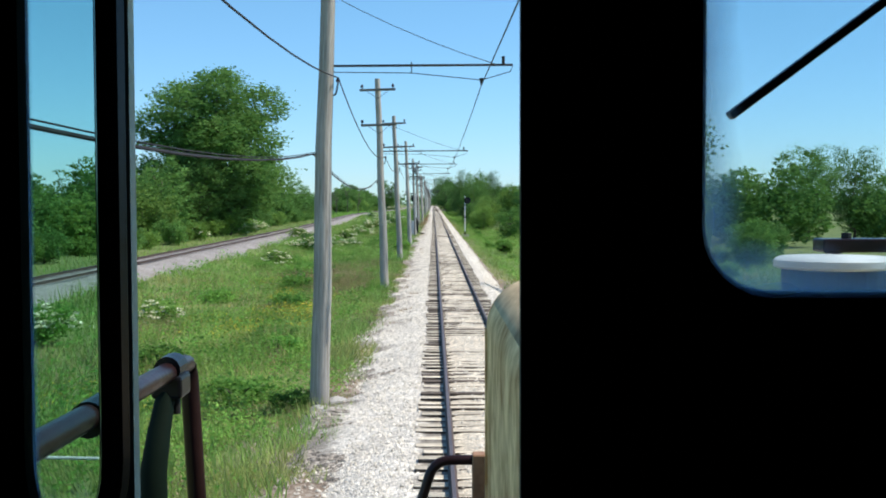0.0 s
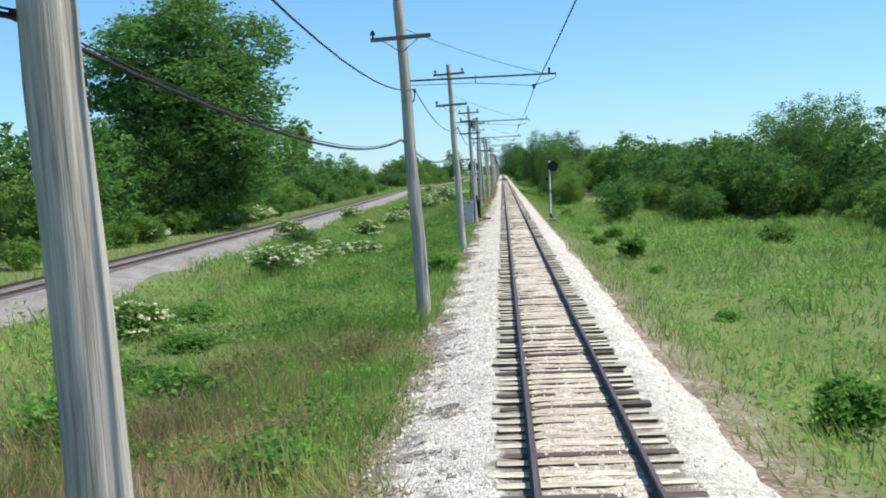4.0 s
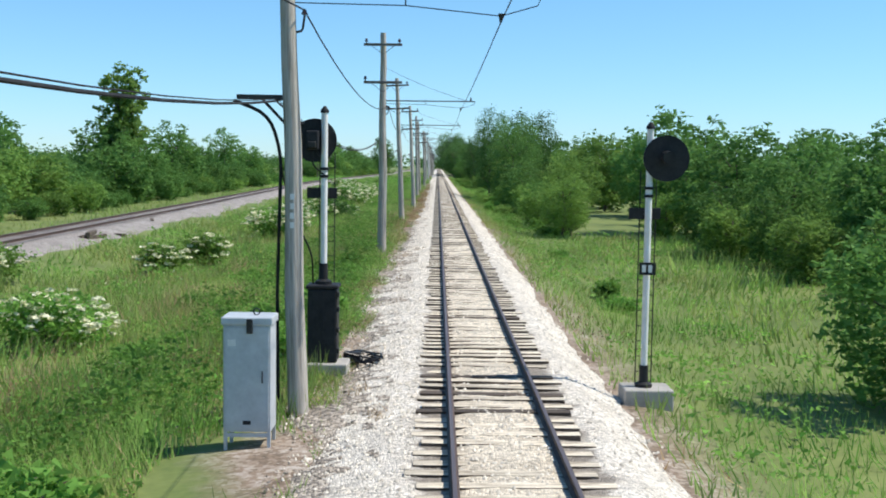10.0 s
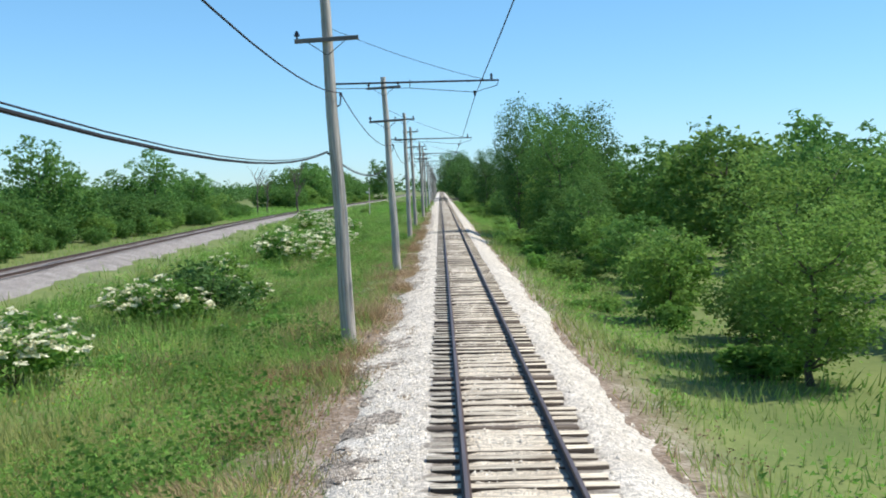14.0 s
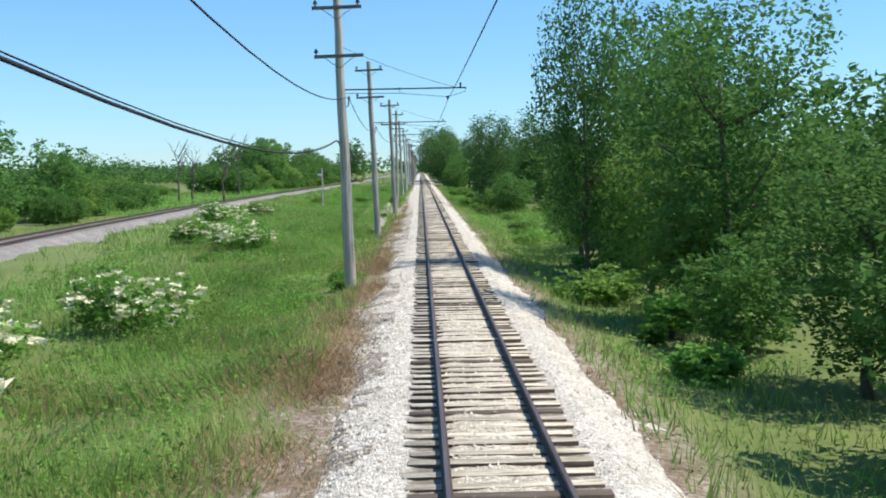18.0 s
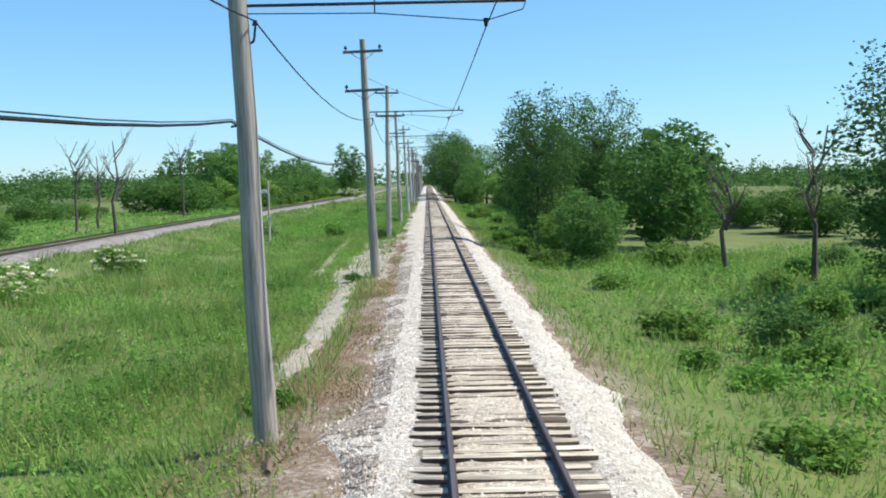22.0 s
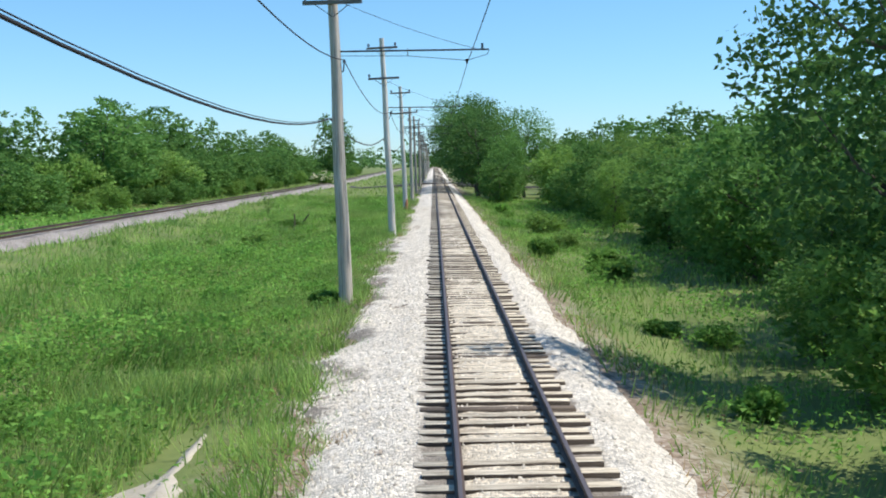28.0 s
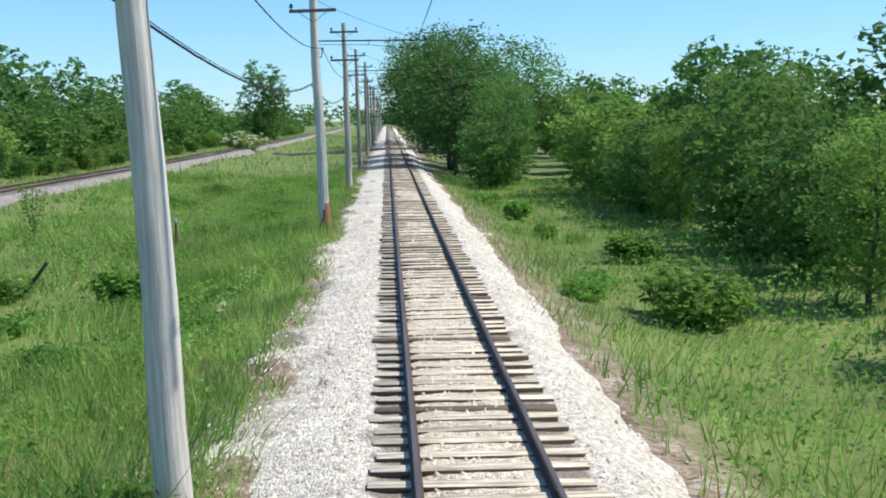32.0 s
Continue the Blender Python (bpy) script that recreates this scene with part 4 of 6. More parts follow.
def dead_tree(x, y, h, seed):
    r = random.Random(seed)
    t = thing("dead_tree", "bare grey dead tree with a few broken limbs", "tree", (x, y, float(ground_z(x, y)) - 0.1), "dead trees")
    part("trunk", tube([(0.12 * r.uniform(-1, 1) * i, 0.1 * r.uniform(-1, 1) * i, h * i / 5) for i in range(6)], [0.17 - 0.028 * i for i in range(6)], 7), M["bark"], t, smooth=True)
    for i in range(9):
        z, a, n = h * r.uniform(0.4, 0.85), r.uniform(0, 6.3), h * r.uniform(0.15, 0.32)
        bm = tube([(0, 0, z), (math.cos(a) * n * 0.4, math.sin(a) * n * 0.4, z + n * 0.5), (math.cos(a) * n * 0.6, math.sin(a) * n * 0.6, z + n)], [0.06, 0.04, 0.012], 5)
        for k in range(4):
            f, b = r.uniform(0.35, 0.9), a + r.uniform(-1.4, 1.4)
            p = Vector((math.cos(a) * n * 0.6 * f, math.sin(a) * n * 0.6 * f, z + n * f))
            add_tube(bm, [p, p + Vector((math.cos(b) * n * 0.25, math.sin(b) * n * 0.25, n * 0.22)), p + Vector((math.cos(b) * n * 0.36, math.sin(b) * n * 0.36, n * 0.5))], [0.022, 0.014, 0.005], 4)
        part("limb", bm, M["bark"], t)


for x, y, h, seed in ((-37.5, 393.0, 9.5, 1), (-35.8, 395.0, 8.0, 2), (-34.5, 430.0, 10.0, 3), (16.6, 328.0, 7.5, 5), (14.2, 334.0, 6.0, 9), (16, 389.3, 11, 6), (18, 395.3, 10, 7), (-26, 366.7, 8, 8)):
    dead_tree(x, y, h, seed)


# woods on the horizon
rng = np.random.default_rng(31)
n = 1500
a = np.concatenate([rng.uniform(-0.75, 0.75, n)])
r = rng.uniform(760, 980, n)
lumps = np.stack([r * np.sin(a), r * np.cos(a), np.zeros(n)], -1)
side = np.stack([np.where(rng.uniform(0, 1, 1300) < 0.65, rng.uniform(-130, -85, 1300), rng.uniform(85, 130, 1300)), rng.uniform(60, 800, 1300), np.zeros(1300)], -1)
lumps = np.concatenate([lumps, np.stack([rng.uniform(-14, 14, 90), rng.uniform(945, 985, 90), np.zeros(90)], -1)])
pieces = []
for lumps, per, size in ((lumps, 26, 0.85), (side, 60, 0.5)):
    lumps = lumps[(np.abs(lumps[:, 0]) > 9) | (lumps[:, 1] > 940)]
    lumps[:, 2] = rng.uniform(0.5, 1, len(lumps)) * (np.where(np.abs(lumps[:, 0]) < 60, 10.0, 6.5) + 3 * rough(lumps[:, 0], lumps[:, 1], 40))
    pts = np.repeat(lumps, per, 0)
    pts = pts + rng.normal(size=pts.shape) * np.array([2.2, 2.2, 1.3])
    pts[:, 2] = np.abs(pts[:, 2] * rng.uniform(0.1, 1.0, len(pts)) ** 0.6)
    pieces.append(leaf_cards(pts, size, rng))
v = np.concatenate([p[0] for p in pieces])
f = np.concatenate([pieces[0][1], pieces[1][1] + len(pieces[0][0])])
far_woods = attach(new("far_woods", raw_mesh("far_woods", v, f)), M["leaf_c"])
tagged(far_woods, "distant green woods along the horizon", "woods", kind="stuff")

# ---- the other line ----
M["grey_stone"] = stone_surface("old_ballast", (0.22, 0.19, 0.17), (0.42, 0.38, 0.35), 14)
gx, gy = np.meshgrid(np.linspace(-3.4, 3.4, 18), np.arange(-40, 1000, 2.0))
narrow = np.interp(gy, [262, 356], [1.0, 0.66])
gz = 0.22 - 0.55 * np.clip((np.abs(gx) - 1.5) / 1.9, 0, 1) + 0.05 * rough(gx * 3, gy, 4.0)
idx = np.arange(gx.size).reshape(gx.shape)
quads = np.stack([idx[:-1, :-1], idx[:-1, 1:], idx[1:, 1:], idx[1:, :-1]], -1).reshape(-1, 4)
other_bed = attach(new("other_ballast_bed", raw_mesh("other_ballast_bed", np.stack([gx * narrow + other_x(gy), gy, gz], -1).reshape(-1, 3), quads, True)), M["grey_stone"])
tagged(other_bed, "grey ballast bank of a second railway line across the meadow", "ballast", kind="structure")
other = tagged(thing("other_railway_track", "second railway track with dark rusty rails across the meadow", "railway track"), kind="structure")
for x in (-0.752, 0.752):
    for k in range(13):
        y = -40 + 80.0 * k
        r = part("rail", rail_bm(x, y, y + 79.99, 0.30, other_x), M["rail"], other)
        r.data.materials.append(M["rail_top"])


# ---- wires along the line ----
def run_wire(name, x, z, drop, radius, label, lift=False):
    """A wire from pole to pole; x is its place beside the pole, or on the line's middle where x is None."""
    bm = bmesh.new()
    for (ya, xa, la, _, ha), (yb, xb, lb, _, hb) in zip(POLES[:20], POLES[1:]):
        ends = []
        for y, px, lean, hold in ((ya, xa, la, ha), (yb, xb, lb, hb)):
            h = hold + z if z < 0 else z + (0.28 * min(1, max(0, (y - 310) / 30)) if lift else 0)
            ends.append((0.0 if x is None else px + x + (h + 0.4) * math.sin(radians(lean)), y, h))
        add_tube(bm, sag(*ends, drop * (yb - ya) / 30, 12), radius, 5)
    return tagged(part(name, bm, M["wire"], None), label, "wire", kind="structure")


run_wire("contact_wire", None, -0.40, 0.06, 0.011, "thin copper trolley wire hanging over the track")
run_wire("feeder_wire", 0.26, -0.25, 0.62, 0.015, "dark feeder wire sagging from pole to pole")
run_wire("cable", -0.24, 5.12, 0.56, 0.020, "thick dark cable sagging from pole to pole", True)
run_wire("messenger_wire", -0.225, 5.155, 0.55, 0.008, "thin steel wire above the thick cable", True)

# ---- ties ----
tie = box(-1.28, 1.28, -0.114, 0.114, TIE_TOP - 0.18, TIE_TOP)
bmesh.ops.bevel(tie, geom=tie.edges[:], offset=0.007, segments=1, affect="EDGES")
tie_mesh = bpy.data.meshes.new("tie")
tie.to_mesh(tie_mesh)
tie.free()
dark_tie_mesh = tie_mesh.copy()
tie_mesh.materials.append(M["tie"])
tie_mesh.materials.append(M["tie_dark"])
# all but the top: creosote dark, with the sides' shade in the colour
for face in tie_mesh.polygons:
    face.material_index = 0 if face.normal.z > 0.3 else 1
dark_tie_mesh.materials.append(M["tie_dark"])
rnd = random.Random(5)
loose = []
y = -12.0
while y < 980:
    jx, jt, jz = rnd.gauss(0, 0.05), rnd.gauss(0, 0.7), rnd.gauss(0, 0.012)
    if 16 < y < 176:
        o = new("tie", dark_tie_mesh if rnd.random() < 0.14 else tie_mesh)
        o.parent = track
        o.matrix_basis = pose(jx, y, jz, 0, rnd.gauss(0, 0.4), jt)
    else:
        loose.append(pose(jx, y, jz, 0, rnd.gauss(0, 0.4), jt))
    y += 0.535 + rnd.gauss(0, 0.03)
base_v = np.array([v.co for v in tie_mesh.vertices])
tri = bmesh.new()
tri.from_mesh(tie_mesh)
bmesh.ops.triangulate(tri, faces=tri.faces[:])
base_f = np.array([[v.index for v in f.verts] for f in tri.faces])
# 1 marks the side faces that get the same painted shade
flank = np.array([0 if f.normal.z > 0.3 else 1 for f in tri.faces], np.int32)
tri.free()
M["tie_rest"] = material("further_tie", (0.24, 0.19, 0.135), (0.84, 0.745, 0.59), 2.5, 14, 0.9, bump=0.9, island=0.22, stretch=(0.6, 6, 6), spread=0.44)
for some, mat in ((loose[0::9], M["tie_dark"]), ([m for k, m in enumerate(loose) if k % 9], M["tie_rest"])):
    allv, allf = [], []
    for k, m in enumerate(some):
        mm = np.array(m)
        allv.append(base_v @ mm[:3, :3].T + mm[:3, 3])
        allf.append(base_f + k * len(base_v))
    rest = attach(new("further_ties", raw_mesh("further_ties", np.concatenate(allv), np.concatenate(allf))), mat, track)
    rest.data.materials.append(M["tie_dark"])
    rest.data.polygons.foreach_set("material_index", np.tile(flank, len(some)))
    tagged(rest, kind="stuff")

# ---- signals and line-side things ----
def disc(bm, centre, radius, y0, y1, sides=24):
    return add_tube(bm, [(centre[0], y0, centre[1]), (centre[0], y1, centre[1])], radius, sides)


def signal(at, label, head_x, base_box, away=False, top=5.35):
    """A searchlight signal: mast, round target, ladder, instrument box and foundation."""
    s = thing("railway_signal", label, "signal", at, "signals")
    part("foundation", box(-0.42, 0.52, -0.40, 0.40, -0.5, 0.32, bevel=0.03), M["concrete"], s)
    part("form_seam", box(-0.06, 0.14, -0.405, -0.399, -0.1, 0.10), M["grey_stone"], s)
    z = 0.32
    if base_box:
        b = part("instrument_box", box(-0.30, 0.30, -0.26, 0.26, z, z + 1.50, bevel=0.04), M["black_paint"], s, "black painted instrument box")
        part("box_lid", box(-0.33, 0.33, -0.29, 0.29, z + 1.50, z + 1.58, bevel=0.03), M["black_paint"], b)
        for k in (0.2, 0.62, 1.04, 1.34):
            part("hinge", box(0.30, 0.345, -0.28, -0.14, z + k, z + k + 0.10, bevel=0.012), M["iron"], b)
        part("door_edge", box(-0.022, 0.022, -0.268, -0.258, z + 0.05, z + 1.45), M["black_paint"], b)
        part("conduit", tube(bend([(-0.22, 0.05, z + 1.58), (-0.24, 0.05, z + 2.2), (-0.62, 0.02, z + 2.9), (-0.70, -1.2, z + 3.9)], 0.25, 4), 0.018, 6), M["rubber"], s)
        part("step", box(-0.34, 0.24, 0.10, 0.30, z + 1.45, z + 1.475), M["iron"], s)
        z += 1.58
    part("mast_base", tube([(0, 0, z), (0, 0, z + 0.06), (0, 0, z + 0.10), (0, 0, z + 0.42)], [0.17, 0.17, 0.09, 0.085], 14), M["black_paint"], s, "black cast mast base", True)
    m = part("mast", tube([(0, 0, z + 0.3), (0, 0, top)], 0.066, 14), M["white_paint"], s, "white painted steel mast", True)
    part("cap", tube([(0, 0, top), (0, 0, top + 0.05), (0, 0, top + 0.14)], [0.085, 0.085, 0.02], 12), M["black_paint"], m, smooth=True)
    f = -1 if away else 1
    h = part("target", disc(bmesh.new(), (head_x, top - 0.55), 0.44, -0.10 * f, -0.06 * f, 28), M["black_paint"], s, "round black signal target")
    if away:
        part("lamp_case", box(head_x - 0.15, head_x + 0.10, -0.24, 0.05, top - 0.74, top - 0.36, bevel=0.03), M["black_paint"], h)
        part("terminal_box", box(head_x - 0.10, head_x + 0.06, -0.30, -0.24, top - 0.70, top - 0.58, bevel=0.015), M["iron"], h)
        part("cable", tube(bend([(head_x, -0.2, top - 0.74), (head_x - 0.02, -0.2, top - 1.05), (0.02, -0.10, top - 1.25)], 0.1, 4), 0.016, 6), M["rubber"], h)
    else:
        part("lamp_case", box(head_x - 0.17, head_x + 0.17, -0.05, 0.28, top - 0.74, top - 0.34, bevel=0.03), M["black_paint"], h)
    part("hood", tube([(head_x, -0.10 * f, top - 0.52), (head_x, -0.38 * f, top - 0.54)], 0.12, 14), M["black_paint"], h)
    part("bracket", tube([(0, 0, top - 0.95), (head_x * 0.8, 0.05, top - 0.78)], 0.03, 6), M["iron"], h)
    for k in (1.15, 1.30):
        part("clamp", tube([(0, 0, top - k), (0, 0, top - k + 0.06)], 0.09, 12), M["black_paint"], s)
    for k, w in ((1.62, 0.36),):
        part("number_plate_holder", box(-w, w * 0.7, 0.08, 0.11, top - k - 0.1, top - k + 0.12, bevel=0.01), M["black_paint"], s)
    lad = part("ladder", tube([(0.19, 0.25, z), (0.19, 0.25, top - 0.8)], 0.012, 5), M["iron"], s)
    part("ladder_rail", tube([(-0.12, 0.25, z), (-0.12, 0.25, top - 0.8)], 0.012, 5), M["iron"], lad)
    k = z + 0.25
    while k < top - 0.9:
        part("rung", tube([(-0.12, 0.25, k), (0.19, 0.25, k)], 0.009, 5), M["iron"], lad)
        k += 0.3
    return s


signal((-3.3, 143.4, -0.25), "white signal mast with round black target on a black instrument box", -0.20, True, True)
signal((3.03, 142.2, -0.45), "white signal mast with round black target beside the track", 0.30, False, False, 5.28)

plate = thing("signal_plate", "small dark plate with pale marks on the signal mast", "plate", (3.03, 142.12, 2.05))
part("board", box(-0.16, 0.16, -0.02, 0.0, 0.0, 0.24, bevel=0.006), M["black_paint"], plate)
for k in (-0.08, 0.04):
    part("bar", box(k - 0.03, k + 0.045, -0.026, -0.021, 0.05, 0.19), M["white_paint"], plate)

case = thing("relay_cabinet", "silver painted metal relay cabinet on steel legs beside a pole", "cabinet", (-3.86, 137.9, -0.38))
body = part("body", box(-0.36, 0.36, -0.28, 0.28, 0.38, 2.02, bevel=0.012), M["silver"], case)
part("roof", box(-0.39, 0.39, -0.32, 0.32, 2.02, 2.14, bevel=0.02), M["silver"], case)
part("hasp", box(0.0, 0.09, -0.345, -0.29, 1.90, 2.12, bevel=0.008), M["iron"], case)
door = part("door", box(-0.33, 0.33, -0.296, -0.282, 0.43, 1.98, bevel=0.004), M["silver"], case)
part("handle", tube([(0.24, -0.30, 1.15), (0.24, -0.34, 1.15), (0.24, -0.34, 1.32), (0.24, -0.30, 1.32)], 0.010, 6), M["iron"], door)
part("label_plate", box(-0.29, -0.17, -0.300, -0.296, 1.70, 1.80), M["white_paint"], door, "small pale plate")
part("lifting_ring", tube([(0.10 + 0.05 * math.cos(a), 0, 2.19 + 0.05 * math.sin(a)) for a in np.linspace(0, 6.28, 12)], 0.010, 5), M["iron"], case)
part("vent", box(-0.06, 0.06, -0.302, -0.296, 0.50, 0.56), M["black_paint"], door)
for sx in (-1, 1):
    for sy in (-1, 1):
        part("leg", box(sx * 0.33 - 0.025, sx * 0.33 + 0.025, sy * 0.25 - 0.025, sy * 0.25 + 0.025, -0.3, 0.38), M["silver"], case)
part("brace", box(-0.33, 0.33, -0.27, -0.25, 0.02, 0.07), M["silver"], case)
part("brace", box(-0.33, 0.33, -0.27, -0.25, 0.30, 0.36), M["silver"], case)

coil = thing("cable_coil", "loose tangle of black cable lying on the ballast beside the signal", "cable", (-2.45, 144.3, -0.14))
for k in range(5):
    part("loop", tube([((0.16 + 0.05 * k) * math.cos(a + k) * (1 + 0.2 * math.sin(3 * a + k)), (0.34 + 0.07 * k) * math.sin(a + k), 0.05 + 0.03 * k + 0.05 * math.sin(2 * a + k)) for a in np.linspace(0, 6.1, 22)], 0.020, 5), M["rubber"], coil)
part("tail", tube([(-0.5, -0.1, 0.25), (-0.2, 0.0, 0.16), (0.1, 0.3, 0.05), (0.48, 0.5, 0.03), (0.62, 0.45, 0.02)], 0.020, 5), M["rubber"], coil)
part("splice_box", box(-0.52, -0.16, 0.02, 0.30, 0.03, 0.22, bevel=0.02), M["iron"], coil)

# the transformer and the cable down-lead on the pole by the cabinet
tr = thing("pole_transformer", "grey can-shaped transformer hanging on the utility pole", "transformer", (-3.12, 139.50, 7.58))
part("tank", tube([(0, 0, 0), (0, 0, 0.03), (0, 0, 0.72), (0, 0, 0.78), (0, 0, 0.80)], [0.19, 0.205, 0.205, 0.23, 0.10], 20), M["silver"], tr, smooth=True)
for x in (-0.1, 0.1):
    part("bushing", insulator(bmesh.new(), x, 0, 0.78, 1.2), M["glass_brown"], tr)
part("hanger", box(-0.32, -0.18, -0.03, 0.03, 0.15, 0.65), M["iron"], tr)
arm = thing("cable_bracket", "angled iron bracket carrying the cable beside the pole", "bracket", (-3.34, 139.7, 5.14))
part("arm", box(-1.05, -0.1, -0.04, 0.04, 0.0, 0.08), M["iron"], arm)
part("strut", tube([(-0.62, 0, 0.0), (-0.14, 0, -0.5)], 0.025, 6), M["iron"], arm)
part("down_lead", tube(bend([(-1.1, -0.02, -0.02), (-0.5, -0.05, -0.25), (-0.30, -0.05, -0.9), (-0.36, -0.05, -3.2), (-0.33, -0.1, -5.3)], 0.3, 4), 0.03, 6), M["rubber"], arm)

post = thing("marker_post", "old wooden post with a small white box in the meadow", "post", (-13.2, 362.8, float(ground_z(-13.2, 362.8))))
part("shaft", tube([(0, 0, -0.4), (0.02, 0, 2.5), (0, 0, 4.8)], [0.10, 0.09, 0.075], 9), M["pole"], post, smooth=True)
part("box", box(-0.55, -0.06, -0.14, 0.14, 3.85, 4.12, bevel=0.03), M["white_paint"], post, "small white box")
part("plate", box(-0.05, 0.16, -0.13, -0.09, 1.65, 2.0, bevel=0.01), M["silver"], post)

for x, y, h, lean in ((-10.8, 432.0, 1.35, 2), (-11.0, 436.5, 1.2, 38), (-8.8, 447.0, 1.2, 0)):
    s = thing("stump_post", "short dark weathered post standing in the grass" if lean < 10 else "short dark weathered post leaning over in the grass", "post", (x, y, float(ground_z(x, y))), "short posts")
    s.matrix_basis = pose(x, y, float(ground_z(x, y)), 0, lean, 0)
    part("shaft", tube([(0, 0, -0.3), (0.03, 0.02, h * 0.6), (0.02, 0, h)], [0.06, 0.055, 0.045], 8), M["tie_dark"], s)
    if lean == 0:
        part("cap", tube([(0.02, 0, h - 0.12), (0.02, 0, h + 0.03)], 0.055, 8), M["silver"], s, "pale grey cap")

rng = np.random.default_rng(2)


def boulder(name, label, at, size, mat):
    bm = bmesh.new()
    bmesh.ops.create_icosphere(bm, subdivisions=2, radius=1.0)
    for v in bm.verts:
        k = 1 + 0.34 * noise.noise(v.co * 1.7 + Vector(at))
        v.co = Vector((v.co.x * size[0], v.co.y * size[1], v.co.z * size[2])) * k
    ob = part(name, bm, mat, None, label)
    ob.matrix_basis = pose(*at, 0, 0, 30)
    return tagged(ob, category="rock")


boulder("boulder", "pale white boulder lying beside the pole", (-4.9, 357.6, -0.26), (0.27, 0.25, 0.21), M["stone"])
boulder("boulder", "pale limestone block at the foot of the pole", (-3.12, 23.5, -0.22), (0.26, 0.2, 0.16), M["concrete"])
boulder("boulder", "pale flat limestone lying on the ballast shoulder", (-3.42, 22.8, -0.24), (0.22, 0.2, 0.12), M["concrete"])


# broken timber and other litter beside the track
plank = thing("broken_plank", "splintered grey plank lying on the edge of the ballast", "plank", (-2.95, 41.5, -0.2), "", 24)
part("board", box(-0.50, 0.42, -0.07, 0.07, 0.0, 0.05, bevel=0.012), M["arm"], plank)
part("splinter", box(-0.35, 0.30, 0.09, 0.13, -0.01, 0.03, bevel=0.008), M["arm"], plank)
for k, (x, y, turn) in enumerate(((-19.3, 178.6, 4), (-18.9, 178.9, -6), (-19.1, 178.8, 9), (-19.4, 182.6, 70), (-20.0, 194.6, 15))):
    old = thing("old_tie", "dark rotten tie dumped beside the other line", "old tie", (x, y, float(ground_z(x, y)) + (0.16 if k != 2 else 0.36)), "dumped ties", 90 + turn)
    part("timber", box(-1.2, 1.2, -0.12, 0.12, -0.1, 0.1, bevel=0.02), M["tie_dark"], old)
pole_mark = thing("pole_tag", "faded white painted mark on the pole", "mark", (-3.44, 139.54, 3.0))
for k in range(4):
    part("bar", box(-0.035, 0.035, -0.006, 0.0, 0.16 * k, 0.16 * k + 0.10), M["white_paint"], pole_mark)
sapling = thing("sapling", "thin young sapling with sparse leaves in the meadow", "sapling", (-15.7, 452.6, float(ground_z(-15.7, 452.6)) - 0.05))
sap_rng = np.random.default_rng(8)
for k in range(5):
    a, h = k * 1.3, 1.6 + 0.25 * k
    part("stem", tube([(0, 0, 0), (0.2 * math.cos(a), 0.2 * math.sin(a), h * 0.5), (0.5 * math.cos(a), 0.5 * math.sin(a), h)], [0.02, 0.014, 0.005], 5), M["bark"], sapling)
pts = np.concatenate([np.linspace(0.3, 1.0, 46)[:, None] * np.array([[0.5 * math.cos(k * 1.3), 0.5 * math.sin(k * 1.3), 1.6 + 0.25 * k]]) for k in range(5)])
v, f = leaf_cards(pts + sap_rng.normal(size=pts.shape) * 0.13, 0.075, sap_rng, whole=True)
attach(new("leaves", raw_mesh("leaves", v, f)), M["leaf_b"], sapling)

# ---- worn dirt track beside the poles ----
def dirt_strip(y0, y1, course, half):
    ys = np.arange(y0, y1, 0.5)
    us = np.linspace(-1, 1, 7)
    verts = []
    for y in ys:
        fade = min(1, (y - y0) / 3, (y1 - y) / 3)
        for u in us:
            x = course(y) + u * half * (0.85 + 0.35 * float(rough(u * 0.2, y, 1.6)) + 0.3 * float(rough(u * 3, y, 0.7))) * max(fade, 0.15)
            verts.append((x, y, float(ground_z(x, y)) + 0.05 - 0.06 * u * u))
    n = len(us)
    idx = np.arange(len(verts)).reshape(-1, n)
    return verts, np.stack([idx[:-1, :-1], idx[:-1, 1:], idx[1:, 1:], idx[1:, :-1]], -1).reshape(-1, 4)


def wheel_track(y):
    return -4.30 - 0.013 * np.clip(y - 312, 0, 40) + 0.06 * np.sin(y * 0.35)


def second_track(y):
    return -6.40 - 0.035 * np.clip(y - 329, 0, 18) + 0.08 * np.sin(y * 0.3)


for y0, y1, course, half in ((301, 374, wheel_track, 0.50), (329, 367, second_track, 0.32), (324, 368, lambda y: -4.25 + 0.2 * math.sin(y * 0.2), 1.4), (424, 443, lambda y: -5.20, 0.16)):
    o = attach(new("dirt_track", raw_mesh("dirt_track", *dirt_strip(y0, y1, course, half), True)), M["sand"])
    tagged(o, "worn pale dirt wheel track through the grass", "path", kind="structure")

# bare earth trodden round the feet of some poles
for px, py in ((-3.46, 80.0), (-3.62, 203.6), (-3.60, 265.6), (-3.80, 296.3), (-3.90, 360.0), (-3.73, 388.6)):
    verts, faces = dirt_strip(py - 2.1, py + 1.5, lambda y: px + 0.42 + 0.15 * math.sin(y * 1.7), 0.62)
    verts = [(x, y, max(z, float(ballast_z(x, y)) + 0.06 - 0.12 * abs(x - px - 0.42))) for x, y, z in verts]
    tagged(attach(new("bare_earth", raw_mesh("bare_earth", verts, faces, True)), M["earth"]), "bare brown earth round the foot of a pole", "ground", kind="structure")

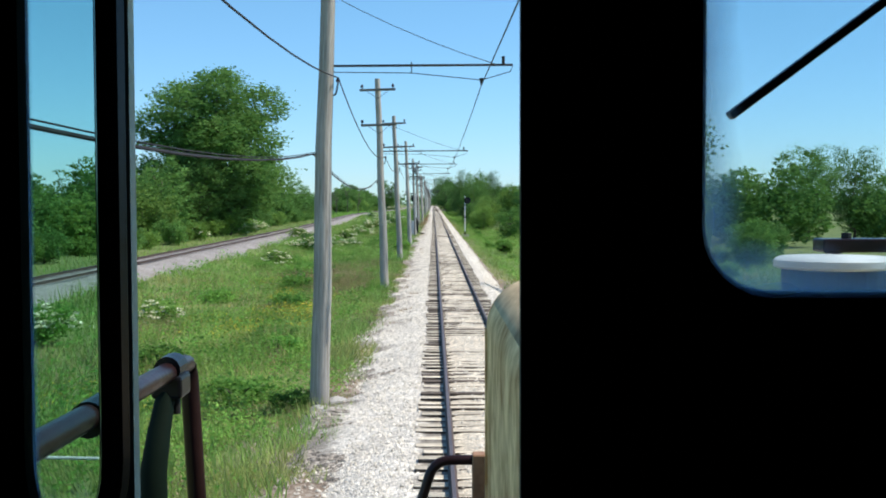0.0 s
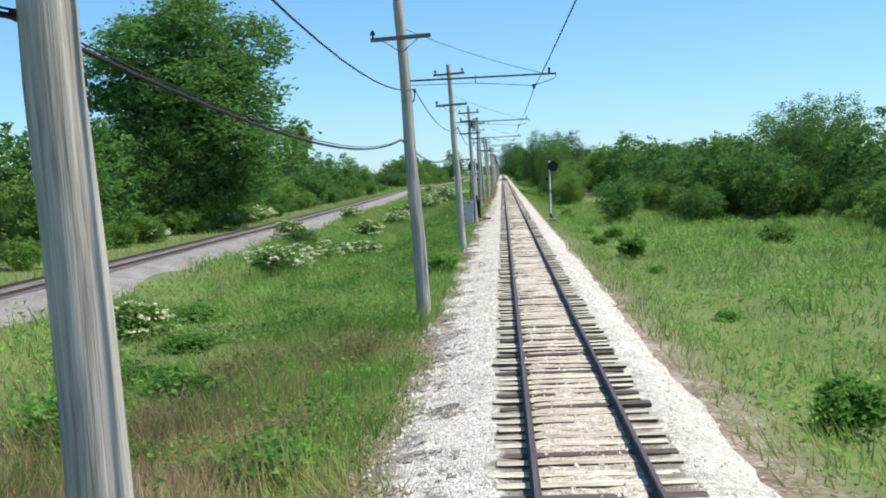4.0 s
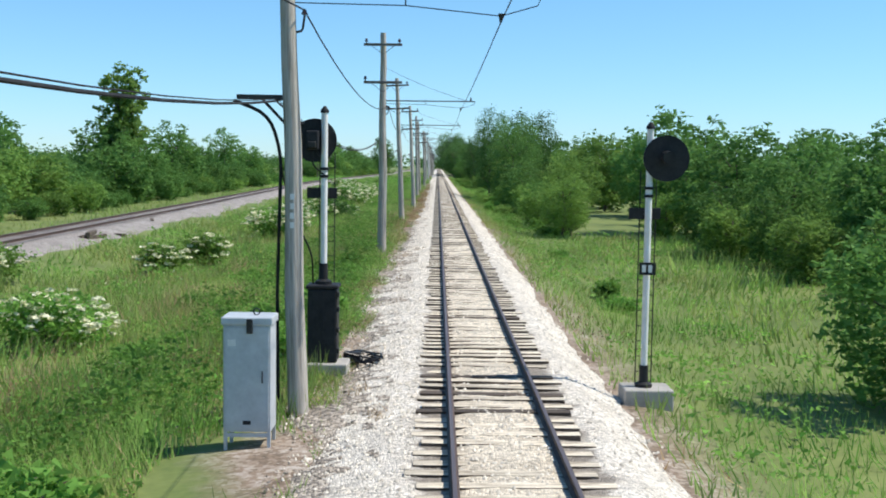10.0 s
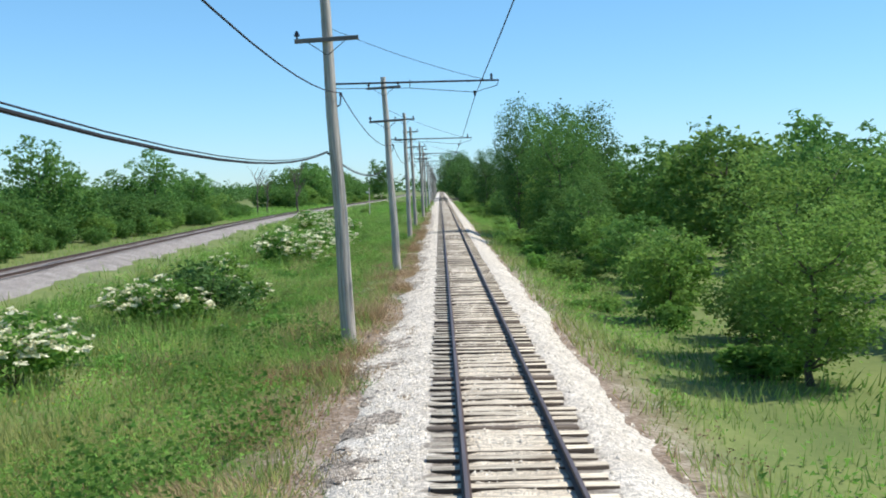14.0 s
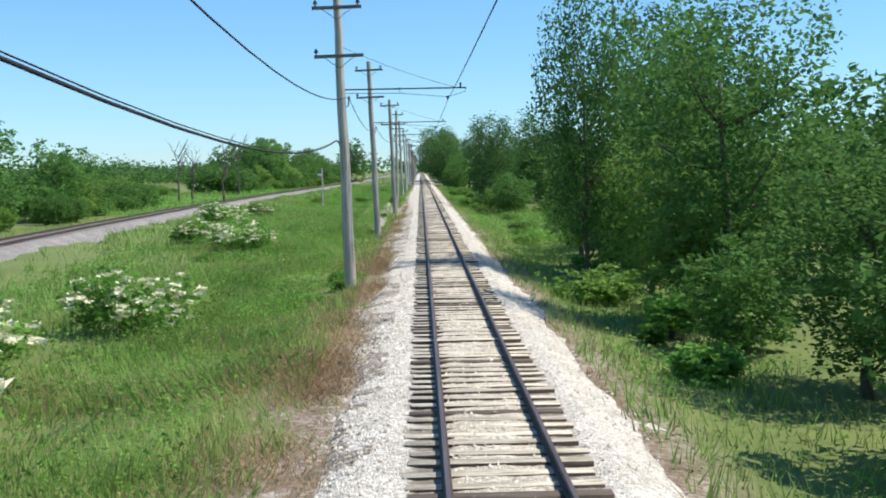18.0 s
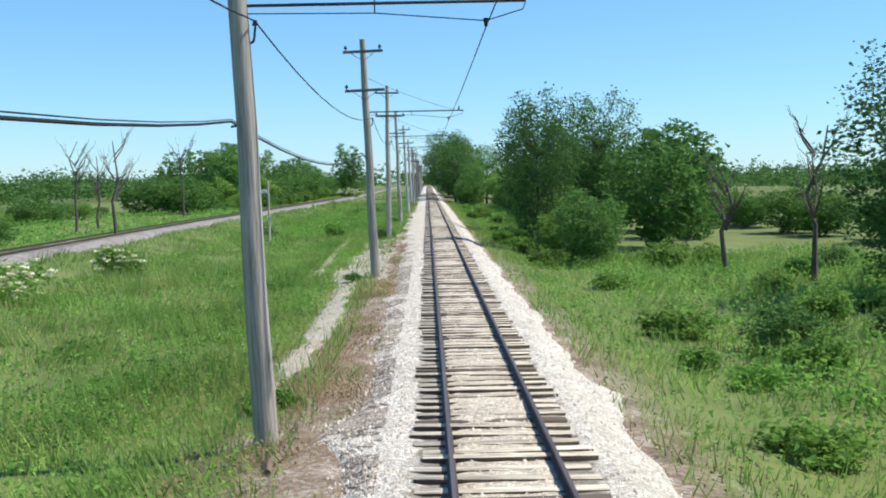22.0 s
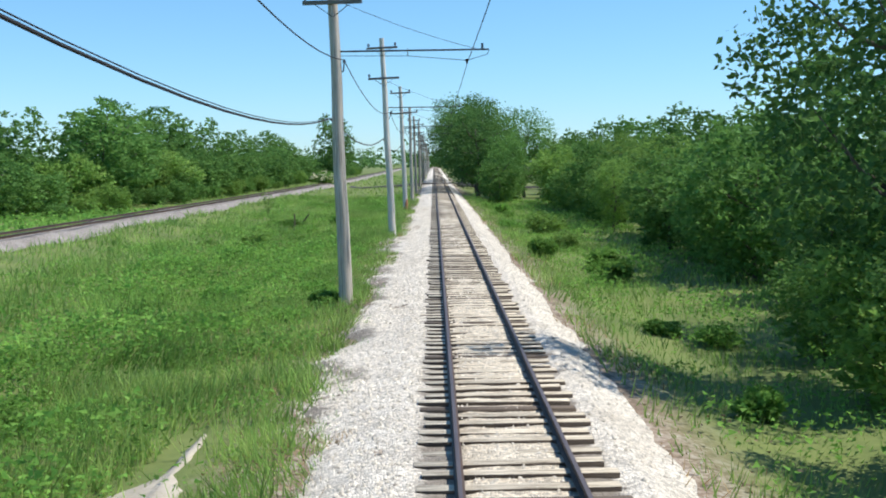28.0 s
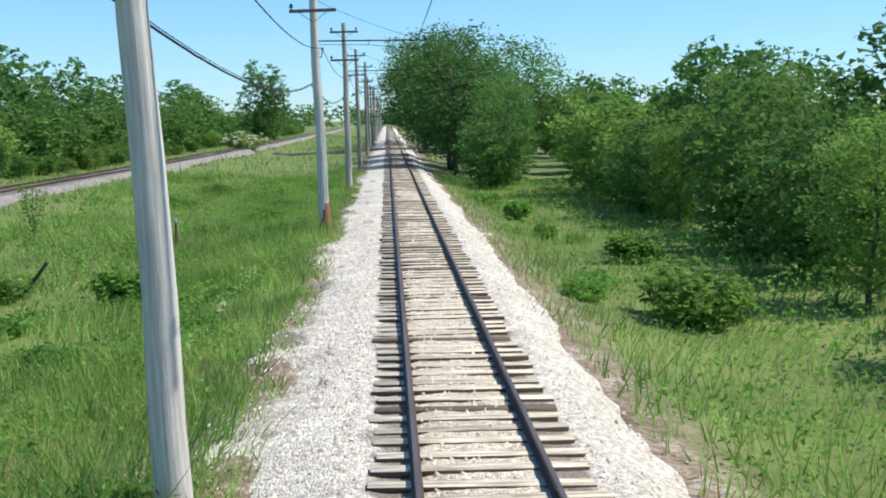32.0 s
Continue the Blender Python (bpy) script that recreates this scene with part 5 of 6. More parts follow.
# ---- level crossing ----
for name, x0, x1 in (("crossing_panel", -0.66, 0.66), ("crossing_panel", -3.2, -0.86), ("crossing_panel", 0.86, 3.2)):
    o = part(name, box(x0, x1, 553.0, 558.0, 0.02, 0.175, bevel=0.01), M["asphalt"], None)
    tagged(o, "dark asphalt panel of a level crossing between the rails", "crossing", "level crossing")
for x0, x1 in ((-16.2, -3.2), (3.2, 30)):
    us = np.linspace(x0, x1, 9)
    v = [(x, y, max(float(ground_z(x, y)) + 0.06, 0.16 - 0.06 * (abs(x) - 3.2)) + dz) for dz in (0.0, -0.6) for y in (553.0, 558.0) for x in us]
    n = len(us)
    f = [(i, i + 1, n + i + 1, n + i) for i in range(n - 1)] + [(i, 2 * n + i, 2 * n + i + 1, i + 1) for i in range(n - 1)] + [(n + i, n + i + 1, 3 * n + i + 1, 3 * n + i) for i in range(n - 1)]
    o = attach(new("road", raw_mesh("road", v, f)), M["asphalt"])
    tagged(o, "narrow dark asphalt road crossing the railway line", "road", kind="structure")

# ---- grass, dry weeds, stones ----
def blades(x, y, height, width, rng, lean=0.35):
    n = len(x)
    z = ground_z(x, y) - 0.03
    a = rng.uniform(0, 2 * np.pi, n)
    # tufts of uneven height, swept over in patches
    h = height * rng.uniform(0.5, 1.3, n) * np.clip(0.95 + 0.5 * rough(x, y, 1.5) + 0.35 * rough(x, y, 5.0), 0.35, 1.9)
    w = width * rng.uniform(0.7, 1.4, n)
    lx, ly = (rng.normal(0, lean, n) + 0.35 * rough(x, y, 2.7)) * h, (rng.normal(0, lean, n) + 0.35 * rough(y, x, 2.9)) * h
    base = np.stack([x, y, z], -1)
    side = np.stack([np.cos(a) * w, np.sin(a) * w, np.zeros(n)], -1)
    tip = base + np.stack([lx, ly, h], -1)
    v = np.stack([base - side, base + side, tip], 1).reshape(-1, 3)
    return v, np.arange(3 * n).reshape(n, 3)


def scatter(n, x0, x1, y0, y1, rng, bare=0.0, size=2.5, verge=0.0):
    x, y = rng.uniform(x0, x1, n), rng.uniform(y0, y1, n)
    keep = rough(x, y, size) + rng.normal(0, 0.25, n) > bare
    on_dirt = ((np.abs(x - wheel_track(y)) < 0.50) & (y > 302) & (y < 374)) | ((np.abs(x - second_track(y)) < 0.28) & (y > 331) & (y < 367)) | ((np.abs(x + 4.2) < 1.4) & (y > 326) & (y < 366) & (rough(x, y, 0.9) > -0.35))
    keep &= ~(on_dirt & (rng.uniform(0, 1, n) < 0.86))
    keep &= ballast_z(x, y) < ground_z(x, y) + 0.09 + rng.normal(0, 0.11, n) + np.where(np.abs(x) > 4.5, 9, 0)
    bare_verge = np.interp(y, [173, 201, 347, 367], [0.25, 0.72, 0.72, 0.3])
    keep &= ~((x > -4.6 + 0.8 * rough(x, y, 6.0)) & (x < 0) & (rng.uniform(0, 1, n) < verge * bare_verge))
    keep &= np.abs(x - other_x(y)) > np.interp(y, [262, 346], [3.2, 2.1]) + 0.5 * rough(x, y, 3.0)
    keep &= ~((y > 552) & (y < 559))
    keep &= (x + 3.9) ** 2 + ((y - 136.4) * 0.5) ** 2 > 1.3
    return x[keep], y[keep]


def stuff(name, pieces, mat, label, category):
    vs, fs, k = [], [], 0
    for v, f in pieces:
        vs.append(v), fs.append(f + k)
        k += len(v)
    return tagged(attach(new(name, raw_mesh(name, np.concatenate(vs), np.concatenate(fs))), mat), label, category, kind="stuff")


rng = np.random.default_rng(21)
near = []
for n, x0, x1, y0, y1, h, w in ((150000, -9, -3.2, 6, 250, 0.46, 0.014), (140000, -9, -3.2, 250, 496, 0.48, 0.015), (90000, -17.5, -9, 15, 496, 0.55, 0.022), (22000, -34, -17, 40, 496, 0.45, 0.03), (16000, -25, -17, 290, 496, 0.42, 0.03), (9000, -34, -3, 496, 716, 0.5, 0.06),
                                (60000, 2.6, 8, 20, 496, 0.42, 0.017), (40000, 8, 30, 30, 200, 0.6, 0.035), (5000, 8, 14, 386, 496, 0.45, 0.03), (14000, 8, 26, 294, 350, 0.7, 0.03)):
    near.append(blades(*scatter(n, x0, x1, y0, y1, rng, -0.9, 2.5, 0.85), h, w, rng))
near.append(blades(*scatter(70000, -4.7, -2.7, 10, 192, rng, -0.5, 1.6), 0.22, 0.012, rng, 0.5))
near.append(blades(*scatter(50000, -4.7, -2.7, 352, 496, rng, -0.5, 1.6), 0.22, 0.013, rng, 0.5))
near.append(blades(*scatter(34000, -4.7, -2.5, 192, 352, rng, 0.25, 1.3), 0.20, 0.012, rng, 0.6))
# tussocks of taller grass
spots = np.concatenate([rng.uniform((-13, 14), (-4.2, 496), (1500, 2)), rng.uniform((-20, 14), (-12, 496), (500, 2))])
spots = spots[rough(spots[:, 0], spots[:, 1], 4.0) > -0.1]
tx, ty = (np.repeat(spots, 42, 0) + rng.normal(size=(len(spots) * 42, 2)) * (0.16, 0.16)).T
free = (np.abs(tx - other_x(ty)) > 3.4) & ((tx + 3.9) ** 2 + ((ty - 136.4) * 0.5) ** 2 > 1.3) & ~((ty > 310) & (ty < 372) & (tx > -7.4))
near.append(blades(tx[free], ty[free], 0.62, 0.012, rng, 0.4))
stuff("grass", near, M["grass"], "long green meadow grass growing beside the line", "grass")
stuff("dry_grass", [blades(*scatter(70000, -5.2, -2.5, 12, 496, rng, -0.2, 3.5), 0.17, 0.009, rng, 0.9), blades(*scatter(90000, -5.0, -2.2, 186, 362, rng, -0.4, 1.8), 0.16, 0.008, rng, 1.0), blades(*scatter(40000, -4.9, -2.2, 218, 281, rng, -0.3, 1.8), 0.26, 0.009, rng, 0.7), blades(*scatter(85000, -14, -4, 12, 496, rng, 0.15, 3.4), 0.42, 0.009, rng), blades(*scatter(45000, -12, -5.2, 24, 75, rng, 0.4, 4.5), 0.55, 0.010, rng), blades(*scatter(30000, -10, -4.5, 140, 260, rng, 0.35, 4.5), 0.5, 0.010, rng), blades(*scatter(30000, -8.5, -4.3, 46, 76, rng, 0.1, 3.0), 0.55, 0.010, rng), blades(*scatter(26000, -5.8, -3.0, 184, 218, rng, 0.0, 1.6), 0.42, 0.010, rng, 0.5), blades(*scatter(8000, 2.2, 4.4, 20, 496, rng, 0.0, 3.0), 0.25, 0.016, rng, 0.6)],
      M["straw"], "brown dry weeds along the edge of the ballast", "dry grass")


spots = rng.uniform((-3.2, 14), (-1.75, 486), (110, 2))
spots = spots[rough(spots[:, 0], spots[:, 1], 9.0) > -0.2]
x, y = (np.repeat(spots, 26, 0) + rng.normal(size=(len(spots) * 26, 2)) * (0.11, 0.2)).T
v, f = blades(x, y, 0.13, 0.009, rng, 0.6)
v[:, 2] += np.repeat(ballast_z(x, y) - ground_z(x, y) + 0.03, 3)
stuff("ballast_tufts", [(v, f)], M["straw"], "small dry tufts growing through the ballast", "grass")


def leafy(x, y, top, size, rng):
    pts = np.stack([x, y, ground_z(x, y) + rng.uniform(0.02, 1, len(x)) ** 0.8 * top * np.clip(0.8 + 0.55 * rough(x, y, 1.9), 0.3, 1.7)], -1)
    return leaf_cards(pts, size, rng, 0.45)


stuff("meadow_weeds", [leafy(*scatter(230000, -9.5, -4.0, 12, 496, rng, 0.2, 1.3), 0.5, 0.038, rng), leafy(*scatter(170000, -12, -3.6, 12, 496, rng, 0.0, 1.9, 0.7), 0.42, 0.045, rng), leafy(*scatter(110000, -13, -4.2, 12, 496, rng, 0.62, 2.6), 0.85, 0.05, rng), leafy(*scatter(40000, -5.4, -3.0, 20, 175, rng, 0.35, 1.1), 0.35, 0.04, rng), leafy(*scatter(60000, -18, -11, 20, 496, rng, 0.0, 2.5), 0.6, 0.07, rng), leafy(*scatter(60000, 3.4, 9, 20, 496, rng, 0.05, 2.0), 0.6, 0.06, rng), leafy(*scatter(40000, 8, 24, 30, 200, rng, 0.05, 3.0), 0.65, 0.08, rng), leafy(*scatter(16000, 8, 14, 380, 496, rng, 0.0, 3.0), 0.65, 0.07, rng), leafy(*scatter(24000, 7, 26, 296, 348, rng, -0.3, 2.4), 0.75, 0.08, rng), leafy(*scatter(26000, -50, -26, 336, 461, rng, -0.2, 5.0), 0.8, 0.13, rng), leafy(*scatter(20000, -14, -6.0, 369, 413, rng, 0.0, 2.2), 0.75, 0.075, rng)],
      M["leaf_weed"], "broad-leaved green weeds among the meadow grass", "weeds")
stuff("dock_weeds", [leafy(*scatter(70000, -7.5, -3.6, 100, 206, rng, 0.34, 1.1), 1.05, 0.055, rng), leafy(*scatter(60000, -10, -4.0, 20, 110, rng, 0.55, 1.5), 0.7, 0.05, rng), leafy(*scatter(50000, -11, -4.6, 230, 330, rng, 0.55, 1.5), 0.7, 0.05, rng), leafy(*scatter(60000, -11, -4.4, 372, 486, rng, 0.50, 1.4), 0.65, 0.055, rng)],
      M["leaf_dock"], "dark green broad-leaved weeds in patches of the meadow", "weeds")
stuff("dead_weeds", [leafy(*scatter(60000, -5.3, -2.3, 160, 362, rng, 0.15, 1.5), 0.28, 0.028, rng), leafy(*scatter(40000, -5.2, -2.8, 14, 160, rng, 0.45, 1.8), 0.30, 0.028, rng), leafy(*scatter(26000, -4.6, -2.9, 362, 496, rng, 0.55, 1.8), 0.3, 0.028, rng), leafy(*scatter(12000, 2.6, 4.6, 60, 470, rng, 0.3, 1.8), 0.3, 0.035, rng)],
      M["dead_weed"], "red-brown dead weeds along the edge of the ballast", "weeds")
stuff("yellow_flowers", [leafy(*scatter(9000, -8.6, -5.4, 36, 54, rng, 0.1, 1.6), 0.55, 0.03, rng), leafy(*scatter(16000, -11, -4.5, 20, 75, rng, 0.6, 2.6), 0.5, 0.028, rng), leafy(*scatter(2600, -11, -6, 150, 240, rng, 0.6, 2.2), 0.5, 0.035, rng)], M["yellow"], "small yellow wild flowers in the meadow grass", "flowers")
stuff("white_flowers", [leafy(*scatter(2600, -13, -6.5, 20, 330, rng, 0.75, 1.8), 0.7, 0.045, rng)], M["flower"], "small white wild flowers in the meadow grass", "flowers")

def stones_on(x, y, small, large):
    """Loose angular stones lying at those places."""
    n = len(x)
    octa = np.array([(1, 0, -0.2), (-1, 0, -0.2), (0, 1, -0.2), (0, -1, -0.2), (0.1, 0.1, 1)], float)
    sides = np.array([(0, 2, 4), (2, 1, 4), (1, 3, 4), (3, 0, 4)])
    v = (octa[None] + rng.normal(0, 0.22, (n, 5, 3))) * rng.uniform(small, large, (n, 1, 3))
    a = rng.uniform(0, 6.28, n)
    ca, sa = np.cos(a)[:, None], np.sin(a)[:, None]
    v = np.stack([v[..., 0] * ca - v[..., 1] * sa, v[..., 0] * sa + v[..., 1] * ca, v[..., 2]], -1)
    v += np.stack([x, y, np.maximum(ballast_z(x, y), ground_z(x, y)) + 0.006], -1)[:, None]
    return v.reshape(-1, 3), (np.arange(n)[:, None, None] * 5 + sides).reshape(-1, 3)


n = 60000
x, y = np.concatenate([rng.uniform(-4.1, -1.25, n), rng.uniform(-0.68, 0.68, n // 4), rng.uniform(1.3, 3.0, n // 5)]), rng.uniform(10, 456, n + n // 4 + n // 5)
keep = ballast_z(x, y) > ground_z(x, y) - 0.03 - rng.exponential(0.04, len(x))
keep &= (np.abs(x) < 2.5) | (rough(x, y, 2.4) > rng.normal(0, 0.3, len(x)))
keep &= (grime(x, y) < 0) | (rng.uniform(0, 1, len(x)) < 0.6)
stuff("ballast_stones", [stones_on(x[keep], y[keep], 0.018, 0.046)], M["stone"], "loose pale crushed limestone lying on the ballast", "stones")
x, y = rng.uniform(-4.6, -1.8, 90000), rng.uniform(10, 476, 90000)
keep = (grime(x, y) > -0.05) & (ballast_z(x, y) > ground_z(x, y) - 0.16)
stuff("dirty_stones", [stones_on(x[keep], y[keep], 0.016, 0.042)], M["dirty_stone"], "loose grey-brown stones along the edge of the ballast", "stones")

# ---- the locomotive, standing where the ride begins ----
loco = thing("locomotive", "old switching locomotive with dirty cream hood and dark cab", "locomotive", (0, 0, 0))
WALL = 1.30                    # how far the cab's front wall stands ahead of the first eye
FLOOR, ROOF = 2.25, 4.95


def frame_panel(x0, x1, z0, z1, hole, y0, y1, corner=0.07, steps=6, rise=0):
    """A wall panel with a round-cornered window right through it."""
    hx0, hx1, hz0, hz1 = hole
    rise = rise or corner
    inner, outer = [], []
    for cx, cz, sx, sz, start in ((hx1 - corner, hz1 - corner, x1, z1, 0), (hx0 + corner, hz1 - corner, x0, z1, 90), (hx0 + corner, hz0 + rise, x0, z0, 180), (hx1 - corner, hz0 + rise, x1, z0, 270)):
        for k in range(steps + 1):
            a = radians(start + 90 * k / steps)
            px, pz = cx + corner * math.cos(a), cz + (corner if start < 180 else rise) * math.sin(a)
            inner.append((px, pz))
            f = k / steps
            if start in (0, 180):
                outer.append((sx, cz + (sz - cz) * min(1, 2 * f)) if f <= 0.5 else (sx + (cx - sx) * (2 * f - 1), sz))
            else:
                outer.append((cx + (sx - cx) * min(1, 2 * f), sz) if f <= 0.5 else (sx, sz + (cz - sz) * (2 * f - 1)))
    bm = bmesh.new()
    rings = [[bm.verts.new((x, y, z)) for x, z in ring] for y in (y0, y1) for ring in (outer, inner)]
    n = len(inner)
    for i in range(n):
        j = (i + 1) % n
        for a, b in ((rings[0], rings[1]), (rings[1], rings[3]), (rings[3], rings[2]), (rings[2], rings[0])):
            bm.faces.new((a[i], a[j], b[j], b[i]))
    bmesh.ops.recalc_face_normals(bm, faces=bm.faces[:])
    return bm


def gasket(hole, y, corner, radius, rise=0):
    rise = rise or corner
    hx0, hx1, hz0, hz1 = hole
    line = []
    for cx, cz, start in ((hx1 - corner, hz1 - corner, 0), (hx0 + corner, hz1 - corner, 90), (hx0 + corner, hz0 + rise, 180), (hx1 - corner, hz0 + rise, 270)):
        line += [(cx + corner * math.cos(radians(start + 15 * k)), y, cz + (corner if start < 180 else rise) * math.sin(radians(start + 15 * k))) for k in range(7)]
    return tube(line + [line[0]], radius, 8)


glass = bpy.data.materials.new("cab_glass")
glass.use_nodes = True
nodes, link = glass.node_tree.nodes, glass.node_tree.links.new
clear, sheen, mix, sky_haze, haze = nodes.new("ShaderNodeBsdfTransparent"), nodes.new("ShaderNodeBsdfGlossy"), nodes.new("ShaderNodeMixShader"), nodes.new("ShaderNodeBsdfTranslucent"), nodes.new("ShaderNodeMixShader")
clear.inputs[0].default_value = (0.90, 0.95, 0.95, 1)
sheen.inputs["Roughness"].default_value = 0.05
sky_haze.inputs[0].default_value = (0.24, 0.42, 0.62, 1)
cloud, edge = nodes.new("ShaderNodeTexNoise"), nodes.new("ShaderNodeMapRange")
cloud.inputs["Scale"].default_value = 4.0
# blurred sky painted as blue haze along the pane's left and lower rim
where, axes, rim = nodes.new("ShaderNodeTexCoord"), nodes.new("ShaderNodeSeparateXYZ"), nodes.new("ShaderNodeMath")
link(where.outputs["Generated"], axes.inputs[0])
rim.operation = "MINIMUM"
link(axes.outputs[0], rim.inputs[0]), link(axes.outputs[2], rim.inputs[1])
soft_rim = nodes.new("ShaderNodeMath")
soft_rim.operation = "MULTIPLY_ADD"
link(cloud.outputs[0], soft_rim.inputs[0]), link(rim.outputs[0], soft_rim.inputs[2])
soft_rim.inputs[1].default_value = 0.16
edge.inputs["From Min"].default_value, edge.inputs["From Max"].default_value, edge.inputs["To Max"].default_value = 0.19, 0.06, 0.6
link(soft_rim.outputs[0], edge.inputs["Value"])
mix.inputs[0].default_value = 0.05
link(clear.outputs[0], mix.inputs[1]), link(sheen.outputs[0], mix.inputs[2])
link(edge.outputs[0], haze.inputs[0]), link(mix.outputs[0], haze.inputs[1]), link(sky_haze.outputs[0], haze.inputs[2])
link(haze.outputs[0], nodes["Material Output"].inputs[0])

tinted = glass.copy()
tinted.name = "green_cab_glass"
for node in tinted.node_tree.nodes:
    if node.type == "BSDF_TRANSPARENT":
        node.inputs[0].default_value = (0.72, 0.88, 0.85, 1)

C, G = M["cab_paint"], M["rubber"]
w0, w1 = WALL, WALL + 0.02
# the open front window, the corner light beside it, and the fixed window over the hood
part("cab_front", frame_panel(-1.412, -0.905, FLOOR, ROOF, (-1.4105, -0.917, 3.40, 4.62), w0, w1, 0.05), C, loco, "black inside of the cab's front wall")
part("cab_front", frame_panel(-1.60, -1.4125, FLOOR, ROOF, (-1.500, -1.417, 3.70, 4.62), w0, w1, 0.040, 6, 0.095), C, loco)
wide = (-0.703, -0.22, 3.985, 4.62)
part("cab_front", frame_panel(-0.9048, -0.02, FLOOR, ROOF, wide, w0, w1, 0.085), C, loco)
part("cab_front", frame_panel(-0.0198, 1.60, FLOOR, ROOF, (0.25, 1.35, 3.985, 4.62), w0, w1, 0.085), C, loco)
part("gasket", gasket(wide, w0 + 0.016, 0.085, 0.008), M["green_paint"], loco, "pale window rim")
part("gasket", gasket((-1.510, -1.3955, 3.69, 4.62), w0 - 0.010, 0.056, 0.0175, 0.11), G, loco, "black rubber sash with rounded corners")
for hole in ((-1.502, -1.415, 3.65, 4.63), (-0.71, -0.21, 3.98, 4.63), (0.24, 1.36, 3.98, 4.63)):
    p = part("window_glass", box(hole[0], hole[1], w0 + 0.008, w0 + 0.013, hole[2], hole[3]), tinted if hole[0] < -1.2 else glass, loco)
    p.visible_shadow = False
part("door_edge", box(-1.42, -1.382, w1 + 0.001, w1 + 0.026, 3.3, 4.64), M["green_paint"], loco, "pale green painted edge")
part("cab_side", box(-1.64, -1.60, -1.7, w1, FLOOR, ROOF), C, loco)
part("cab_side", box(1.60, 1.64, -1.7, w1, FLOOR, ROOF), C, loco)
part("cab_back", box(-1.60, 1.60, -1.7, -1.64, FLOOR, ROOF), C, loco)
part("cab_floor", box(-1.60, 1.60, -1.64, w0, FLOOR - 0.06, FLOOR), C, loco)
roof = bmesh.new()
n = 12
ring = [[roof.verts.new((1.68 * math.cos(radians(180 - 15 * k)), y, ROOF + 0.28 * math.sin(radians(15 * k)))) for k in range(n + 1)] for y in (-1.75, w1 + 0.08)]
for k in range(n):
    roof.faces.new((ring[0][k], ring[0][k + 1], ring[1][k + 1], ring[1][k]))
roof.faces.new(ring[0]), roof.faces.new(ring[1][::-1]), roof.faces.new((ring[0][0], ring[1][0], ring[1][n], ring[0][n]))
part("cab_roof", roof, M["black_paint"], loco)

part("sight_rod", tube([(-2.02, 2.4, 3.545), (-1.755, 2.4, 3.54)], 0.0035, 8), M["white_paint"], loco, "thin pale rod beside the cab")
wiper = part("wiper", box(-0.290, 0.30, w1 + 0.02, w1 + 0.04, -0.0055, 0.0055, bevel=0.002), G, loco, "black windscreen wiper")
wiper.matrix_basis = pose(-0.425, 0, 4.376, 0, -36.5, 0)
part("wiper_arm", box(0.02, 0.30, w1 + 0.042, w1 + 0.052, -0.010, 0.004, bevel=0.002), G, wiper)
part("wiper_joint", box(0.015, 0.06, w1 + 0.015, w1 + 0.054, -0.016, 0.014, bevel=0.004), G, wiper)

# the hood ahead of the cab
NOSE = 6.05
half, top, r = 0.73, EYE_Z - 0.42, 0.27
prof = [(-half, 1.55)] + [(-half + r - r * math.cos(radians(a)), top - r + r * math.sin(radians(a))) for a in range(0, 91, 10)] + [(half - r + r * math.sin(radians(a)), top - r + r * math.cos(radians(a))) for a in range(0, 91, 10)] + [(half, 1.55)]
bm = bmesh.new()
ring = [[bm.verts.new((x, y, z)) for x, z in prof] for y in (w1 + 0.02, NOSE)]
for k in range(len(prof) - 1):
    bm.faces.new((ring[0][k], ring[1][k], ring[1][k + 1], ring[0][k + 1]))
bm.faces.new(ring[0]), bm.faces.new(ring[1][::-1])
bmesh.ops.recalc_face_normals(bm, faces=bm.faces[:])
for face in bm.faces:
    face.material_index = 1 if face.calc_center_median().z > top - r * 0.45 and abs(face.normal.y) < 0.5 else 0
hood = part("hood", bm, M["cream"], loco, "dirty cream painted hood with rounded top", True)
hood.data.materials.append(M["sooty_cream"])
part("hood_seam", box(-half - 0.012, -half + 0.01, NOSE - 0.10, NOSE - 0.04, 1.6, top - r), M["cream"], hood)
part("stack_lid", tube([(0.55, 4.3, top + 0.155), (0.55, 4.3, top + 0.165), (0.55, 4.3, top + 0.19), (0.55, 4.3, top + 0.202)], [0.21, 0.23, 0.23, 0.21], 28), M["white_paint"], loco, "white round lid on the hood", True)
part("stack_neck", tube([(0.55, 4.3, top - 0.05), (0.55, 4.3, top + 0.155)], 0.20, 24), M["black_paint"], loco)
bar = part("hood_bar", box(0.60, 1.02, 4.56, 4.70, top + 0.205, top + 0.262, bevel=0.008), M["brown_pipe"], loco, "dark brown bar across the hood")
part("bar_foot", box(0.64, 0.69, 4.60, 4.66, top - 0.12, top + 0.205), M["brown_pipe"], bar)
for x in (0.72, 0.92):
    part("bolt", tube([(x, 4.63, top + 0.262), (x, 4.63, top + 0.285)], 0.022, 8), M["iron"], bar)

